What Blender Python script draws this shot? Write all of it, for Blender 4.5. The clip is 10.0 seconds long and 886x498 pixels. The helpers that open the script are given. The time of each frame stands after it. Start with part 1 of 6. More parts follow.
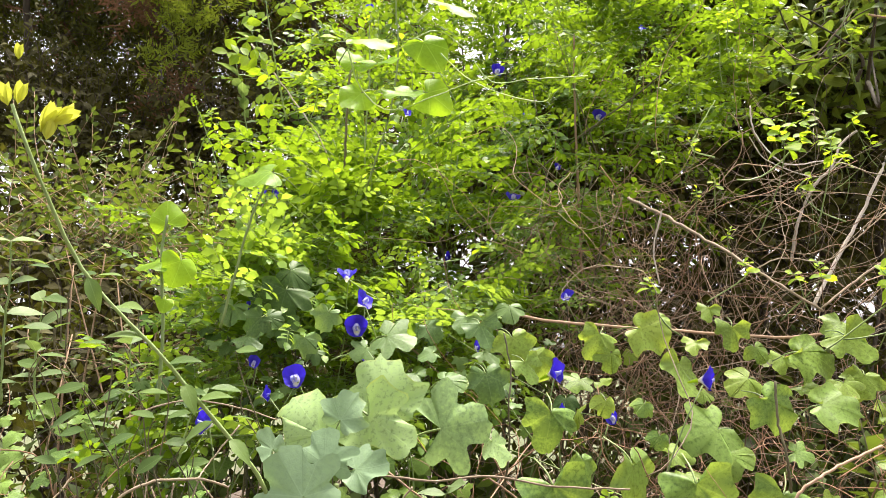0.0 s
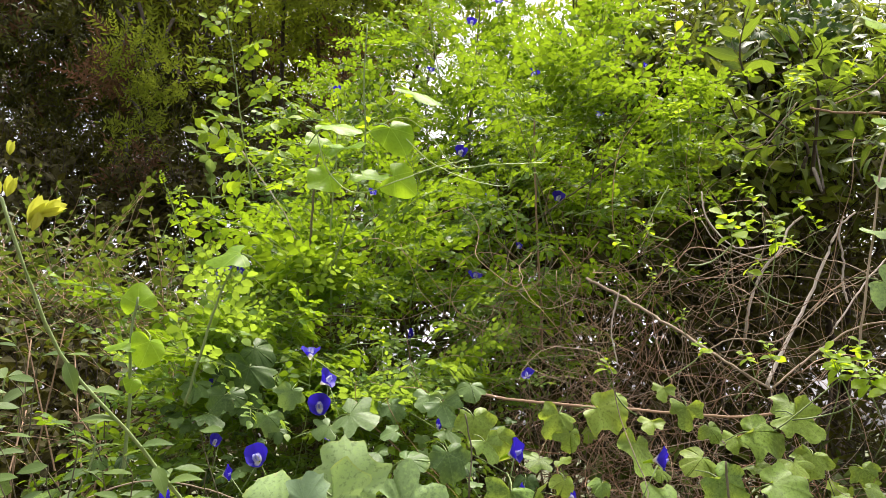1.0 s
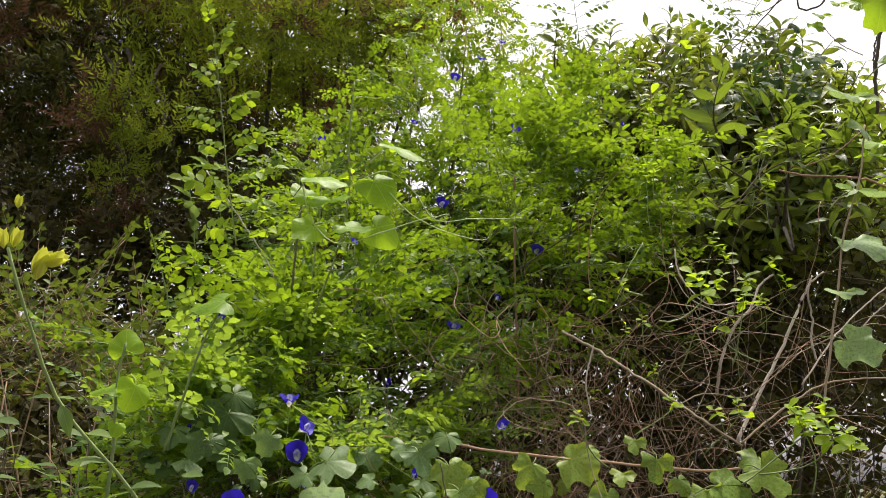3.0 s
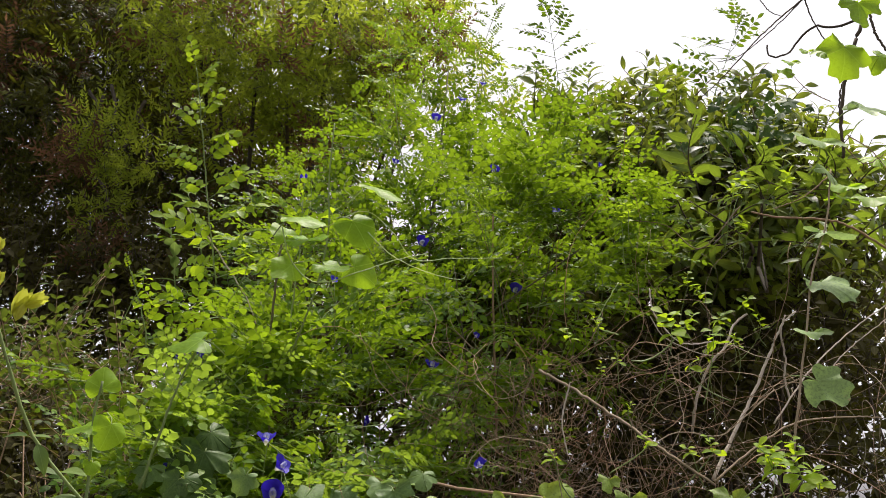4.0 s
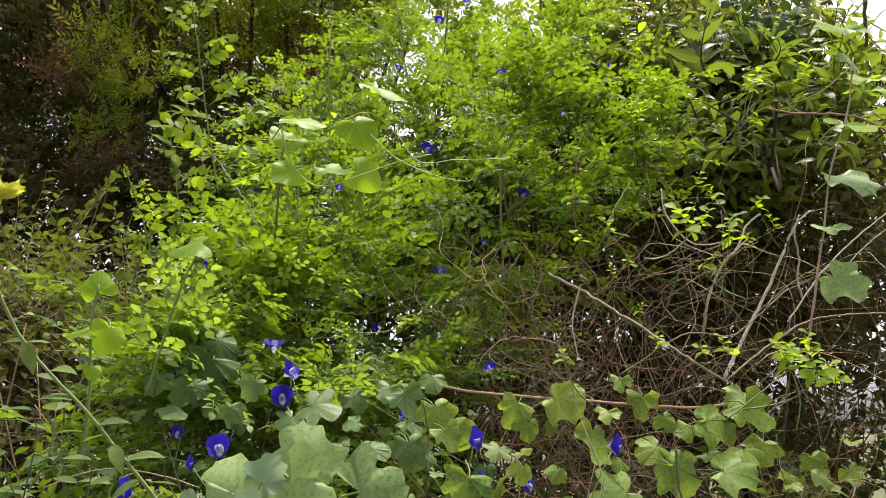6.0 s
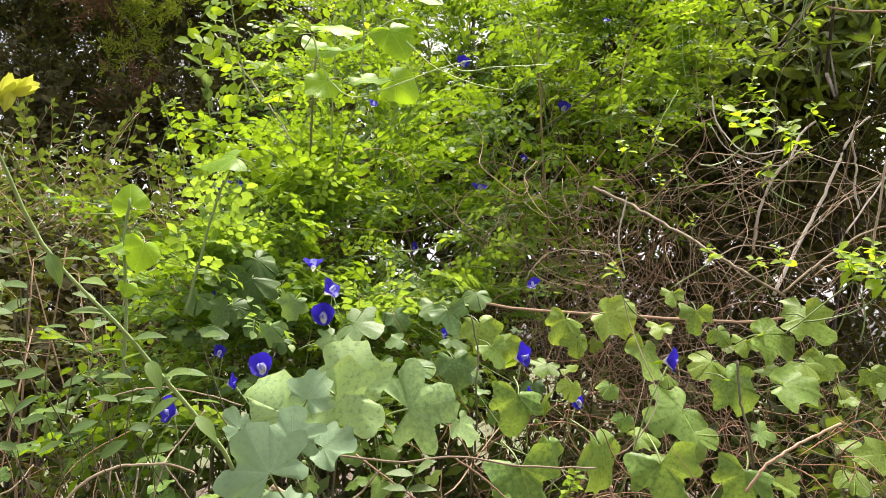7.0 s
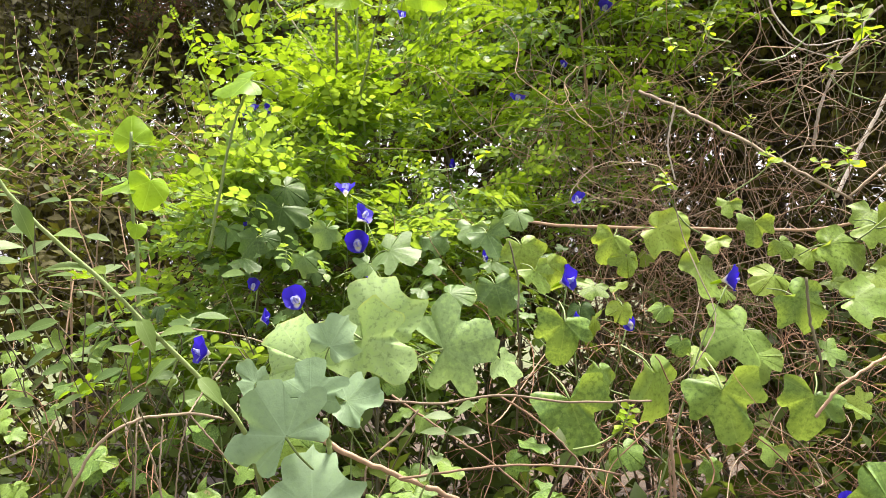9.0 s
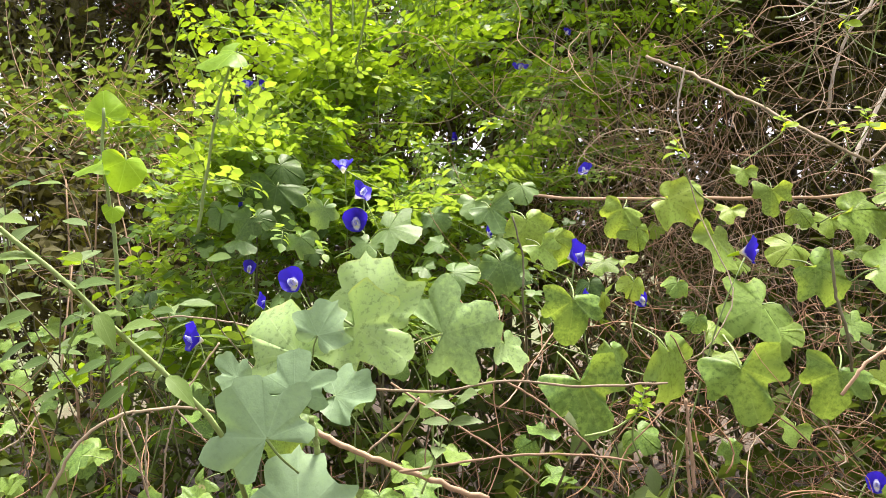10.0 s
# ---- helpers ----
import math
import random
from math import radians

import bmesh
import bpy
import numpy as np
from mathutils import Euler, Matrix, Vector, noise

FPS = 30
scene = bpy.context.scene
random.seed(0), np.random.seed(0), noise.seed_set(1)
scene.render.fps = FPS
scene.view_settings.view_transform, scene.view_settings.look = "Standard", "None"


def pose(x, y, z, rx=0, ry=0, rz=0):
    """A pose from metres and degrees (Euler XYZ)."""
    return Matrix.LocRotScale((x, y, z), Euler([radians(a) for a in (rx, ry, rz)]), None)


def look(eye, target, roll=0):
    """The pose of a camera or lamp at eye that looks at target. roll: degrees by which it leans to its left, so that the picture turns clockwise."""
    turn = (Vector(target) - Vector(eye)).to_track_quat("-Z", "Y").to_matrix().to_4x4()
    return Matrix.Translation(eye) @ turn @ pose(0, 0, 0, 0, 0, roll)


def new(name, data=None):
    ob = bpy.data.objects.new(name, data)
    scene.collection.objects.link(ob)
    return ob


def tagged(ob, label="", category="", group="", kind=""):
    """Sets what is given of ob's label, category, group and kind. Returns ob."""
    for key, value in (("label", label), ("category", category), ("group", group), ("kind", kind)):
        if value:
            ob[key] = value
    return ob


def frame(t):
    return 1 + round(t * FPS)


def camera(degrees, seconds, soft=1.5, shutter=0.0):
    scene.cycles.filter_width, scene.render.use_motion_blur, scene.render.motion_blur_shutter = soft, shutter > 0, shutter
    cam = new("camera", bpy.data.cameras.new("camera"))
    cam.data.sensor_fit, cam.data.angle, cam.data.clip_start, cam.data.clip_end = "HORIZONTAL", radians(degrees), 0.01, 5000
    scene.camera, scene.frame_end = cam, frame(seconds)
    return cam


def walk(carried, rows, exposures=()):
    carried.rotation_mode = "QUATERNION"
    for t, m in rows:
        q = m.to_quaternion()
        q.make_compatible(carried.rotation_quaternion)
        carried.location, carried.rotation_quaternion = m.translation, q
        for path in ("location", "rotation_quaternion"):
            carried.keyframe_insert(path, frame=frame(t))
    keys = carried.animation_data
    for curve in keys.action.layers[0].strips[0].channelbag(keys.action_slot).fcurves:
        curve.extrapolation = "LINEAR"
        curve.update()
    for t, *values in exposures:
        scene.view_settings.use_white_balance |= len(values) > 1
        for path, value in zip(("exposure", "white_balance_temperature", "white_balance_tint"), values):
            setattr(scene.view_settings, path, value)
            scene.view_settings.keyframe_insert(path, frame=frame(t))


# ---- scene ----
cam = camera(56.0, 10.0, soft=0.8)
PATH = [
    (0, (0.042, 0.007, 1.531), (0.01, 1.989, 1.796), -0.8),
    (0.5, (0.045, -0.023, 1.536), (0.062, 1.948, 1.876), -0.9),
    (1, (0.041, -0.037, 1.537), (0.1, 1.914, 1.974), -0.7),
    (1.5, (0.051, -0.057, 1.538), (0.133, 1.878, 2.038), -0.4),
    (2, (0.047, -0.074, 1.537), (0.144, 1.851, 2.071), -0.1),
    (3.5, (0.038, -0.096, 1.532), (0.153, 1.818, 2.101), 0.4),
    (4, (0.049, -0.113, 1.531), (0.195, 1.778, 2.164), 0.1),
    (4.5, (0.055, -0.102, 1.528), (0.207, 1.789, 2.161), 0.0),
    (5, (0.059, -0.08, 1.527), (0.214, 1.827, 2.108), -0.2),
    (6.5, (0.048, -0.034, 1.516), (0.156, 1.932, 1.867), -1.5),
    (7, (0.042, 0.008, 1.514), (0.089, 1.991, 1.768), -1.4),
    (7.5, (0.049, 0.038, 1.509), (0.053, 2.03, 1.686), -2.0),
    (8, (0.053, 0.047, 1.508), (0.029, 2.041, 1.649), -2.5),
    (8.5, (0.051, 0.058, 1.518), (0.001, 2.056, 1.603), -3.0),
    (9, (0.057, 0.098, 1.534), (-0.013, 2.096, 1.588), -3.8),
    (9.5, (0.055, 0.139, 1.535), (-0.027, 2.137, 1.562), -4.2),
    (10, (0.064, 0.16, 1.536), (-0.028, 2.158, 1.534), -5.1),
]
walk(cam, [(t, look(eye, target, roll)) for t, eye, target, roll in PATH],
     exposures=[(0.0, 1.64), (0.5, 1.46), (1.0, 1.15), (2.0, 0.72), (3.5, 0.55), (4.0, 0.45), (5.0, 0.48), (6.5, 1.1), (7.5, 1.52), (10.0, 1.66)])

# ---- world and sun: bright overcast ----
SUN_UP, SUN_AZ = 72.0, 35.0
world = bpy.data.worlds.new("overcast_sky")
scene.world = world
world.use_nodes = True
wn, wl = world.node_tree.nodes, world.node_tree.links
wn.clear()
sky = wn.new("ShaderNodeTexSky")
sky.sky_type, sky.sun_disc = "NISHITA", False
sky.sun_elevation, sky.sun_rotation = radians(SUN_UP), radians(SUN_AZ)
sky.air_density, sky.dust_density, sky.ozone_density = 1.0, 4.0, 1.0
grey = wn.new("ShaderNodeHueSaturation")
grey.inputs["Saturation"].default_value = 0.12
background = wn.new("ShaderNodeBackground")
background.inputs["Strength"].default_value = 0.15
wout = wn.new("ShaderNodeOutputWorld")
wl.new(sky.outputs["Color"], grey.inputs["Color"])
haze = wn.new("ShaderNodeMix")
haze.data_type, haze.blend_type = "RGBA", "MULTIPLY"
haze.inputs["Factor"].default_value = 1.0
for socket in haze.inputs:
    if socket.type == "RGBA" and socket.name == "A":
        wl.new(grey.outputs["Color"], socket)
    elif socket.type == "RGBA" and socket.name == "B":
        socket.default_value = (1.0, 0.955, 0.98, 1.0)
wl.new([o for o in haze.outputs if o.type == "RGBA"][0], background.inputs["Color"])
wl.new(background.outputs["Background"], wout.inputs["Surface"])

sun_data = bpy.data.lights.new("sun", "SUN")
sun_data.energy, sun_data.angle, sun_data.color = 4.2, radians(15), (1.0, 0.90, 0.80)
sun = new("sun", sun_data)
# the sun stands ahead of the first view, so that the leaves are lit from behind
sun.matrix_world = look((math.sin(radians(SUN_AZ)) * 20, math.cos(radians(SUN_AZ)) * 20, 20 * math.tan(radians(SUN_UP))), (0, 0, 0))

rng = np.random.default_rng(7)


# ---- materials ----
class Nodes:
    """A small helper that wires nodes of one material."""

    def __init__(self, name):
        self.mat = bpy.data.materials.new(name)
        self.mat.use_nodes = True
        self.tree = self.mat.node_tree
        self.tree.nodes.clear()

    def add(self, kind, **values):
        node = self.tree.nodes.new(kind)
        for key, value in values.items():
            key = key.replace("_", " ")
            target = node.inputs[int(key[1:])] if key[0] == "i" and key[1:].isdigit() else node.inputs[key]
            if isinstance(value, bpy.types.NodeSocket):
                self.tree.links.new(value, target)
            else:
                target.default_value = value
        return node

    def math(self, op, a, b=0.0, clamp=False):
        node = self.add("ShaderNodeMath", i0=a, i1=b)
        node.operation, node.use_clamp = op, clamp
        return node.outputs[0]

    def mix(self, fac, a, b, blend="MIX"):
        node = self.tree.nodes.new("ShaderNodeMix")
        node.data_type, node.blend_type = "RGBA", blend
        for socket, value in ((node.inputs[0], fac), (node.inputs[6], a), (node.inputs[7], b)):
            if isinstance(value, bpy.types.NodeSocket):
                self.tree.links.new(value, socket)
            else:
                socket.default_value = value if isinstance(value, float) else (*value, 1.0)
        return node.outputs[2]

    def ramp(self, fac, *stops):
        node = self.add("ShaderNodeValToRGB", Fac=fac)
        ramp = node.color_ramp
        while len(ramp.elements) < len(stops):
            ramp.elements.new(0.5)
        for element, (place, colour) in zip(ramp.elements, stops):
            element.position, element.color = place, (*colour, 1.0)
        return node.outputs[0]

    def noise(self, vector, scale, detail=3.0, rough=0.55):
        return self.add("ShaderNodeTexNoise", Vector=vector, Scale=scale, Detail=detail, Roughness=rough).outputs[0]


def leaf_material(name, dark, light, young, through_tint, clear=0.42, gloss=0.45, vein=0.0, palmate=False, spots=0.0, shine=0.2):
    """A thin leaf: a glossy skin that also lets light through. Colours vary from leaf to leaf and over each blade."""
    n = Nodes(name)
    info = n.add("ShaderNodeObjectInfo")
    geo = n.add("ShaderNodeNewGeometry")
    uv = n.add("ShaderNodeUVMap").outputs[0]
    coords = n.add("ShaderNodeTexCoord").outputs["Object"]
    # a number for each leaf, from the object and from the island
    pick = n.math("FRACT", n.math("ADD", n.math("MULTIPLY", info.outputs["Random"], 3.7), n.math("MULTIPLY", geo.outputs["Random Per Island"], 5.3)))
    patch = n.noise(geo.outputs["Position"], 2.2, 2.0)
    tone = n.math("ADD", n.math("MULTIPLY", pick, 0.75), n.math("MULTIPLY", n.math("SUBTRACT", patch, 0.42), 1.1), clamp=True)
    colour = n.ramp(tone, (0.0, dark), (0.55, light), (1.0, young))
    shift = n.add("ShaderNodeVectorMath", i0=uv, i1=(0.0, 0.0, 0.0))
    shift.operation = "ADD"
    offset = n.add("ShaderNodeCombineXYZ", X=n.math("MULTIPLY", pick, 17.0), Y=n.math("MULTIPLY", pick, 9.0), Z=0.0)
    n.tree.links.new(offset.outputs[0], shift.inputs[1])
    grain = n.noise(shift.outputs[0], 9.0, 4.0, 0.6)
    colour = n.mix(n.math("MULTIPLY", n.math("SUBTRACT", grain, 0.35, clamp=True), 0.9, clamp=True), colour, light)
    bump_height = grain
    if vein:
        part_uv = n.add("ShaderNodeSeparateXYZ", Vector=uv)
        x = n.math("ABSOLUTE", n.math("SUBTRACT", part_uv.outputs[0], 0.5))
        y = n.math("SUBTRACT", part_uv.outputs[1], 0.5) if palmate else part_uv.outputs[1]
        if palmate:
            line = n.math("ADD", x, n.math("MULTIPLY", n.math("LESS_THAN", y, 0.0), 1.0))
            for turn in (52.0, 105.0):
                c, s = math.cos(radians(turn)), math.sin(radians(turn))
                off = n.math("ABSOLUTE", n.math("SUBTRACT", n.math("MULTIPLY", x, c), n.math("MULTIPLY", y, s)))
                behind = n.math("LESS_THAN", n.math("ADD", n.math("MULTIPLY", x, s), n.math("MULTIPLY", y, c)), 0.0)
                line = n.math("MINIMUM", line, n.math("ADD", off, behind))
            side = n.math("ABSOLUTE", n.math("SINE", n.math("MULTIPLY", n.math("ADD", n.math("MULTIPLY", x, 0.8), n.math("ABSOLUTE", y)), 34.0)))
            width = 0.011
        else:
            line = x
            side = n.math("ABSOLUTE", n.math("SINE", n.math("MULTIPLY", n.math("SUBTRACT", y, n.math("MULTIPLY", x, 0.7)), 26.0)))
            width = 0.03
        main = n.math("SUBTRACT", 1.0, n.math("DIVIDE", line, width), clamp=True)
        fine = n.math("MULTIPLY", n.math("SUBTRACT", 1.0, n.math("MULTIPLY", side, 5.0), clamp=True), 0.10 if palmate else 0.3)
        net = n.math("MULTIPLY", n.math("MAXIMUM", main, fine), vein, clamp=True)
        colour = n.mix(net, colour, tuple(min(1.0, 1.5 * c + 0.06) for c in young))
        bump_height = n.math("SUBTRACT", grain, net)
    if spots:
        edge = n.add("ShaderNodeUVMap")
        edge.uv_map = "rim"
        rim = n.add("ShaderNodeSeparateXYZ", Vector=edge.outputs[0]).outputs[0]
        mottle = n.noise(shift.outputs[0], 19.0, 5.0, 0.68)
        blotch = n.noise(shift.outputs[0], 2.4, 3.0, 0.5)
        pale = n.math("MULTIPLY", n.math("MULTIPLY", n.math("SUBTRACT", n.math("ADD", n.math("MULTIPLY", mottle, 0.65), n.math("MULTIPLY", blotch, 0.35)), 0.49), 13.0, clamp=True), spots)
        colour = n.mix(pale, colour, tuple(0.75 * l + (0.10, 0.16, 0.025)[k] for k, l in enumerate(light)))
        deep = n.math("MULTIPLY", n.math("SUBTRACT", 0.47, mottle), 10.0, clamp=True)
        colour = n.mix(n.math("MULTIPLY", deep, spots), colour, tuple(0.6 * c for c in dark))
        aged = n.math("GREATER_THAN", pick, 0.45)
        yellow = n.math("MULTIPLY", n.math("MULTIPLY", n.math("SUBTRACT", n.math("ADD", rim, n.math("MULTIPLY", blotch, 0.4)), 1.17), 9.0, clamp=True), n.math("MULTIPLY", aged, spots))
        colour = n.mix(yellow, colour, (0.40, 0.43, 0.07))
        burnt = n.math("MULTIPLY", n.math("GREATER_THAN", n.math("ADD", n.math("MULTIPLY", rim, 0.22), n.noise(shift.outputs[0], 5.0, 4.0, 0.6)), 0.88), spots)
        colour = n.mix(burnt, colour, (0.40, 0.30, 0.17))
    bump = n.add("ShaderNodeBump", Strength=0.25, Distance=0.002, Height=bump_height)
    skin = n.add("ShaderNodeBsdfPrincipled", Base_Color=colour, Roughness=gloss, Normal=bump.outputs[0])
    skin.inputs["Specular IOR Level"].default_value = shine
    lit = n.mix(0.5, colour, through_tint, "MIX")
    glow = n.add("ShaderNodeBsdfTranslucent", Color=n.mix(n.math("MULTIPLY", tone, 0.6), lit, through_tint))
    both = n.add("ShaderNodeMixShader", Fac=clear, i1=skin.outputs[0], i2=glow.outputs[0])
    n.add("ShaderNodeOutputMaterial", Surface=both.outputs[0])
    return n.mat


def bark_material(name, dark, light, rough=0.85, scale=30.0):
    n = Nodes(name)
    info = n.add("ShaderNodeObjectInfo")
    geo = n.add("ShaderNodeNewGeometry")
    coords = geo.outputs["Position"]
    streak = n.noise(coords, scale, 5.0, 0.65)
    broad = n.noise(coords, scale * 0.12, 2.0)
    pick = n.math("FRACT", n.math("ADD", info.outputs["Random"], n.math("MULTIPLY", geo.outputs["Random Per Island"], 4.1)))
    tone = n.math("ADD", n.math("MULTIPLY", streak, 0.5), n.math("ADD", n.math("MULTIPLY", pick, 0.4), n.math("MULTIPLY", broad, 0.2)), clamp=True)
    colour = n.ramp(tone, (0.25, dark), (0.85, light))
    bump = n.add("ShaderNodeBump", Strength=0.5, Distance=0.004, Height=streak)
    skin = n.add("ShaderNodeBsdfPrincipled", Base_Color=colour, Roughness=rough, Normal=bump.outputs[0])
    n.add("ShaderNodeOutputMaterial", Surface=skin.outputs[0])
    return n.mat


def petal_material(name, edge, deep, heart):
    """Blue petal with a pale heart towards its base."""
    n = Nodes(name)
    uv = n.add("ShaderNodeUVMap").outputs[0]
    split = n.add("ShaderNodeSeparateXYZ", Vector=uv)
    x = n.math("MULTIPLY", n.math("SUBTRACT", split.outputs[0], 0.5), 1.25)
    y = n.math("SUBTRACT", split.outputs[1], 0.36)
    far = n.math("SQRT", n.math("ADD", n.math("MULTIPLY", x, x), n.math("MULTIPLY", n.math("MULTIPLY", y, y), 0.5)))
    ragged = n.math("ADD", far, n.math("MULTIPLY", n.math("SUBTRACT", n.noise(uv, 14.0, 3.0), 0.5), 0.08))
    colour = n.ramp(ragged, (0.10, heart), (0.15, (0.7, 0.7, 0.75)), (0.22, deep), (0.5, edge))
    streak = n.noise(uv, 22.0, 3.0)
    colour = n.mix(n.math("MULTIPLY", streak, 0.3), colour, edge)
    skin = n.add("ShaderNodeBsdfPrincipled", Base_Color=colour, Roughness=0.6)
    glow = n.add("ShaderNodeBsdfTranslucent", Color=colour)
    both = n.add("ShaderNodeMixShader", Fac=0.4, i1=skin.outputs[0], i2=glow.outputs[0])
    n.add("ShaderNodeOutputMaterial", Surface=both.outputs[0])
    return n.mat


PEA_LEAF = leaf_material("pea_leaf", (0.018, 0.052, 0.007), (0.072, 0.15, 0.014), (0.22, 0.345, 0.02), (0.40, 0.59, 0.016), 0.38, 0.45, shine=0.16)
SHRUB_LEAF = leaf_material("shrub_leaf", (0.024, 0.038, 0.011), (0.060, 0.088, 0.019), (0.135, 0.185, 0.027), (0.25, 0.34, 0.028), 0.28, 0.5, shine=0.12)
GLOSSY_LEAF = leaf_material("glossy_leaf", (0.038, 0.058, 0.014), (0.095, 0.13, 0.024), (0.25, 0.32, 0.035), (0.48, 0.58, 0.04), 0.38, 0.45, vein=0.35, shine=0.2)
GLOSSY_LIGHT = leaf_material("light_glossy_leaf", (0.03, 0.058, 0.012), (0.07, 0.115, 0.02), (0.16, 0.225, 0.03), (0.34, 0.48, 0.03), 0.34, 0.42, vein=0.35, shine=0.3)
# brown-dark base colour stands for shade on hedges and thicket
SHADE_LEAF = leaf_material("shade_toned_hedge_leaf", (0.027, 0.024, 0.010), (0.052, 0.048, 0.015), (0.10, 0.10, 0.02), (0.22, 0.22, 0.02), 0.2, 0.6, vein=0.3, shine=0.08)
PALE_GOURD = leaf_material("pale_gourd_leaf", (0.165, 0.26, 0.10), (0.25, 0.36, 0.15), (0.31, 0.42, 0.17), (0.40, 0.57, 0.15), 0.34, 0.45, vein=0.16, palmate=True, spots=0.8)
GOURD_LEAF = leaf_material("gourd_leaf", (0.06, 0.125, 0.027), (0.13, 0.215, 0.046), (0.215, 0.30, 0.06), (0.40, 0.52, 0.055), 0.34, 0.45, vein=0.2, palmate=True, spots=0.75)
# yellower gourd_leaf: sunlit tone put into the colour, besides its yellowed margins
SUNLIT_GOURD = leaf_material("sunlit_gourd_leaf", (0.085, 0.15, 0.028), (0.175, 0.255, 0.045), (0.29, 0.365, 0.062), (0.50, 0.62, 0.05), 0.4, 0.45, vein=0.25, palmate=True, spots=0.8)
COOL_GOURD = leaf_material("cool_gourd_leaf", (0.05, 0.10, 0.032), (0.115, 0.19, 0.065), (0.19, 0.27, 0.10), (0.33, 0.47, 0.07), 0.32, 0.45, vein=0.25, palmate=True, spots=0.4)
# lighter copy of pea_leaf, its colour making up for light lost low down
COOL_PEA = leaf_material("lightened_pea_leaf", (0.045, 0.10, 0.02), (0.125, 0.215, 0.04), (0.23, 0.34, 0.05), (0.46, 0.64, 0.04), 0.42, 0.45, shine=0.2)
# darker copy of gourd_leaf, its shade put into the colour
DEEP_GOURD = leaf_material("shade_toned_gourd_leaf", (0.022, 0.05, 0.012), (0.045, 0.085, 0.02), (0.07, 0.12, 0.026), (0.12, 0.22, 0.02), 0.22, 0.5, vein=0.25, palmate=True, spots=0.25)
BLOOMED_LEAF = leaf_material("waxy_leaf", (0.125, 0.205, 0.105), (0.18, 0.265, 0.15), (0.215, 0.30, 0.17), (0.28, 0.44, 0.13), 0.22, 0.5, vein=0.13, palmate=True, spots=0.2)
# shade-dark and lit copies of one feathery leaf; colours carry the light
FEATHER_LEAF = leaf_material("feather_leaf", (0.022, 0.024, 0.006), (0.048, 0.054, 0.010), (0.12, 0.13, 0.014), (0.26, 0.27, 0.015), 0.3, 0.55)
LIT_FEATHER = leaf_material("lit_tone_feather_leaf", (0.065, 0.092, 0.015), (0.155, 0.20, 0.026), (0.28, 0.35, 0.036), (0.54, 0.65, 0.042), 0.56, 0.55)
DEAD_LEAF = leaf_material("dead_leaf", (0.09, 0.045, 0.025), (0.17, 0.09, 0.05), (0.24, 0.15, 0.08), (0.3, 0.16, 0.08), 0.3, 0.8)
YOUNG_LEAF = leaf_material("young_leaf", (0.11, 0.20, 0.014), (0.19, 0.30, 0.018), (0.30, 0.40, 0.022), (0.52, 0.70, 0.018), 0.52, 0.5, vein=0.35)
# brighter copy of gourd_leaf, the light from behind put into its colour
LIT_GOURD = leaf_material("backlit_gourd_leaf", (0.14, 0.27, 0.018), (0.22, 0.37, 0.022), (0.30, 0.45, 0.03), (0.50, 0.73, 0.02), 0.5, 0.45, vein=0.5, palmate=True, spots=0.35)
WEED_LEAF = leaf_material("weed_leaf", (0.045, 0.085, 0.026), (0.095, 0.155, 0.042), (0.16, 0.235, 0.06), (0.32, 0.46, 0.05), 0.34, 0.5, vein=0.3, shine=0.15)
SLIM_LEAF = leaf_material("slim_grey_leaf", (0.085, 0.13, 0.05), (0.13, 0.185, 0.075), (0.18, 0.24, 0.09), (0.32, 0.46, 0.07), 0.3, 0.5, vein=0.4)
BUD = leaf_material("yellow_bud", (0.42, 0.46, 0.05), (0.55, 0.57, 0.07), (0.62, 0.62, 0.16), (0.76, 0.8, 0.10), 0.4, 0.55)
BARK = bark_material("dark_bark", (0.03, 0.022, 0.016), (0.10, 0.075, 0.055))
DRY_STEM = bark_material("dry_stem", (0.14, 0.085, 0.052), (0.46, 0.31, 0.20), 0.85, 60.0)
RUSTY_STEM = bark_material("rusty_dry_stem", (0.09, 0.045, 0.026), (0.37, 0.21, 0.12), 0.9, 60.0)
PALE_TWIG = bark_material("pale_twig", (0.14, 0.10, 0.065), (0.36, 0.285, 0.195), 0.85, 80.0)
GREY_TWIG = bark_material("grey_dead_twig", (0.30, 0.25, 0.20), (0.58, 0.51, 0.45), 0.85, 80.0)
GREEN_STEM = bark_material("green_stem", (0.10, 0.15, 0.04), (0.24, 0.32, 0.10), 0.6, 60.0)
TENDRIL = bark_material("tendril", (0.24, 0.34, 0.10), (0.40, 0.50, 0.20), 0.6, 60.0)
# dark stem colour with shade put into it
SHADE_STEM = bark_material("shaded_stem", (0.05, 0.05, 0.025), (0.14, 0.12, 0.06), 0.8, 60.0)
PETAL = petal_material("blue_petal", (0.035, 0.016, 0.52), (0.02, 0.008, 0.34), (0.78, 0.76, 0.42))
WING = petal_material("pale_wing", (0.30, 0.32, 0.72), (0.62, 0.62, 0.75), (0.86, 0.84, 0.55))


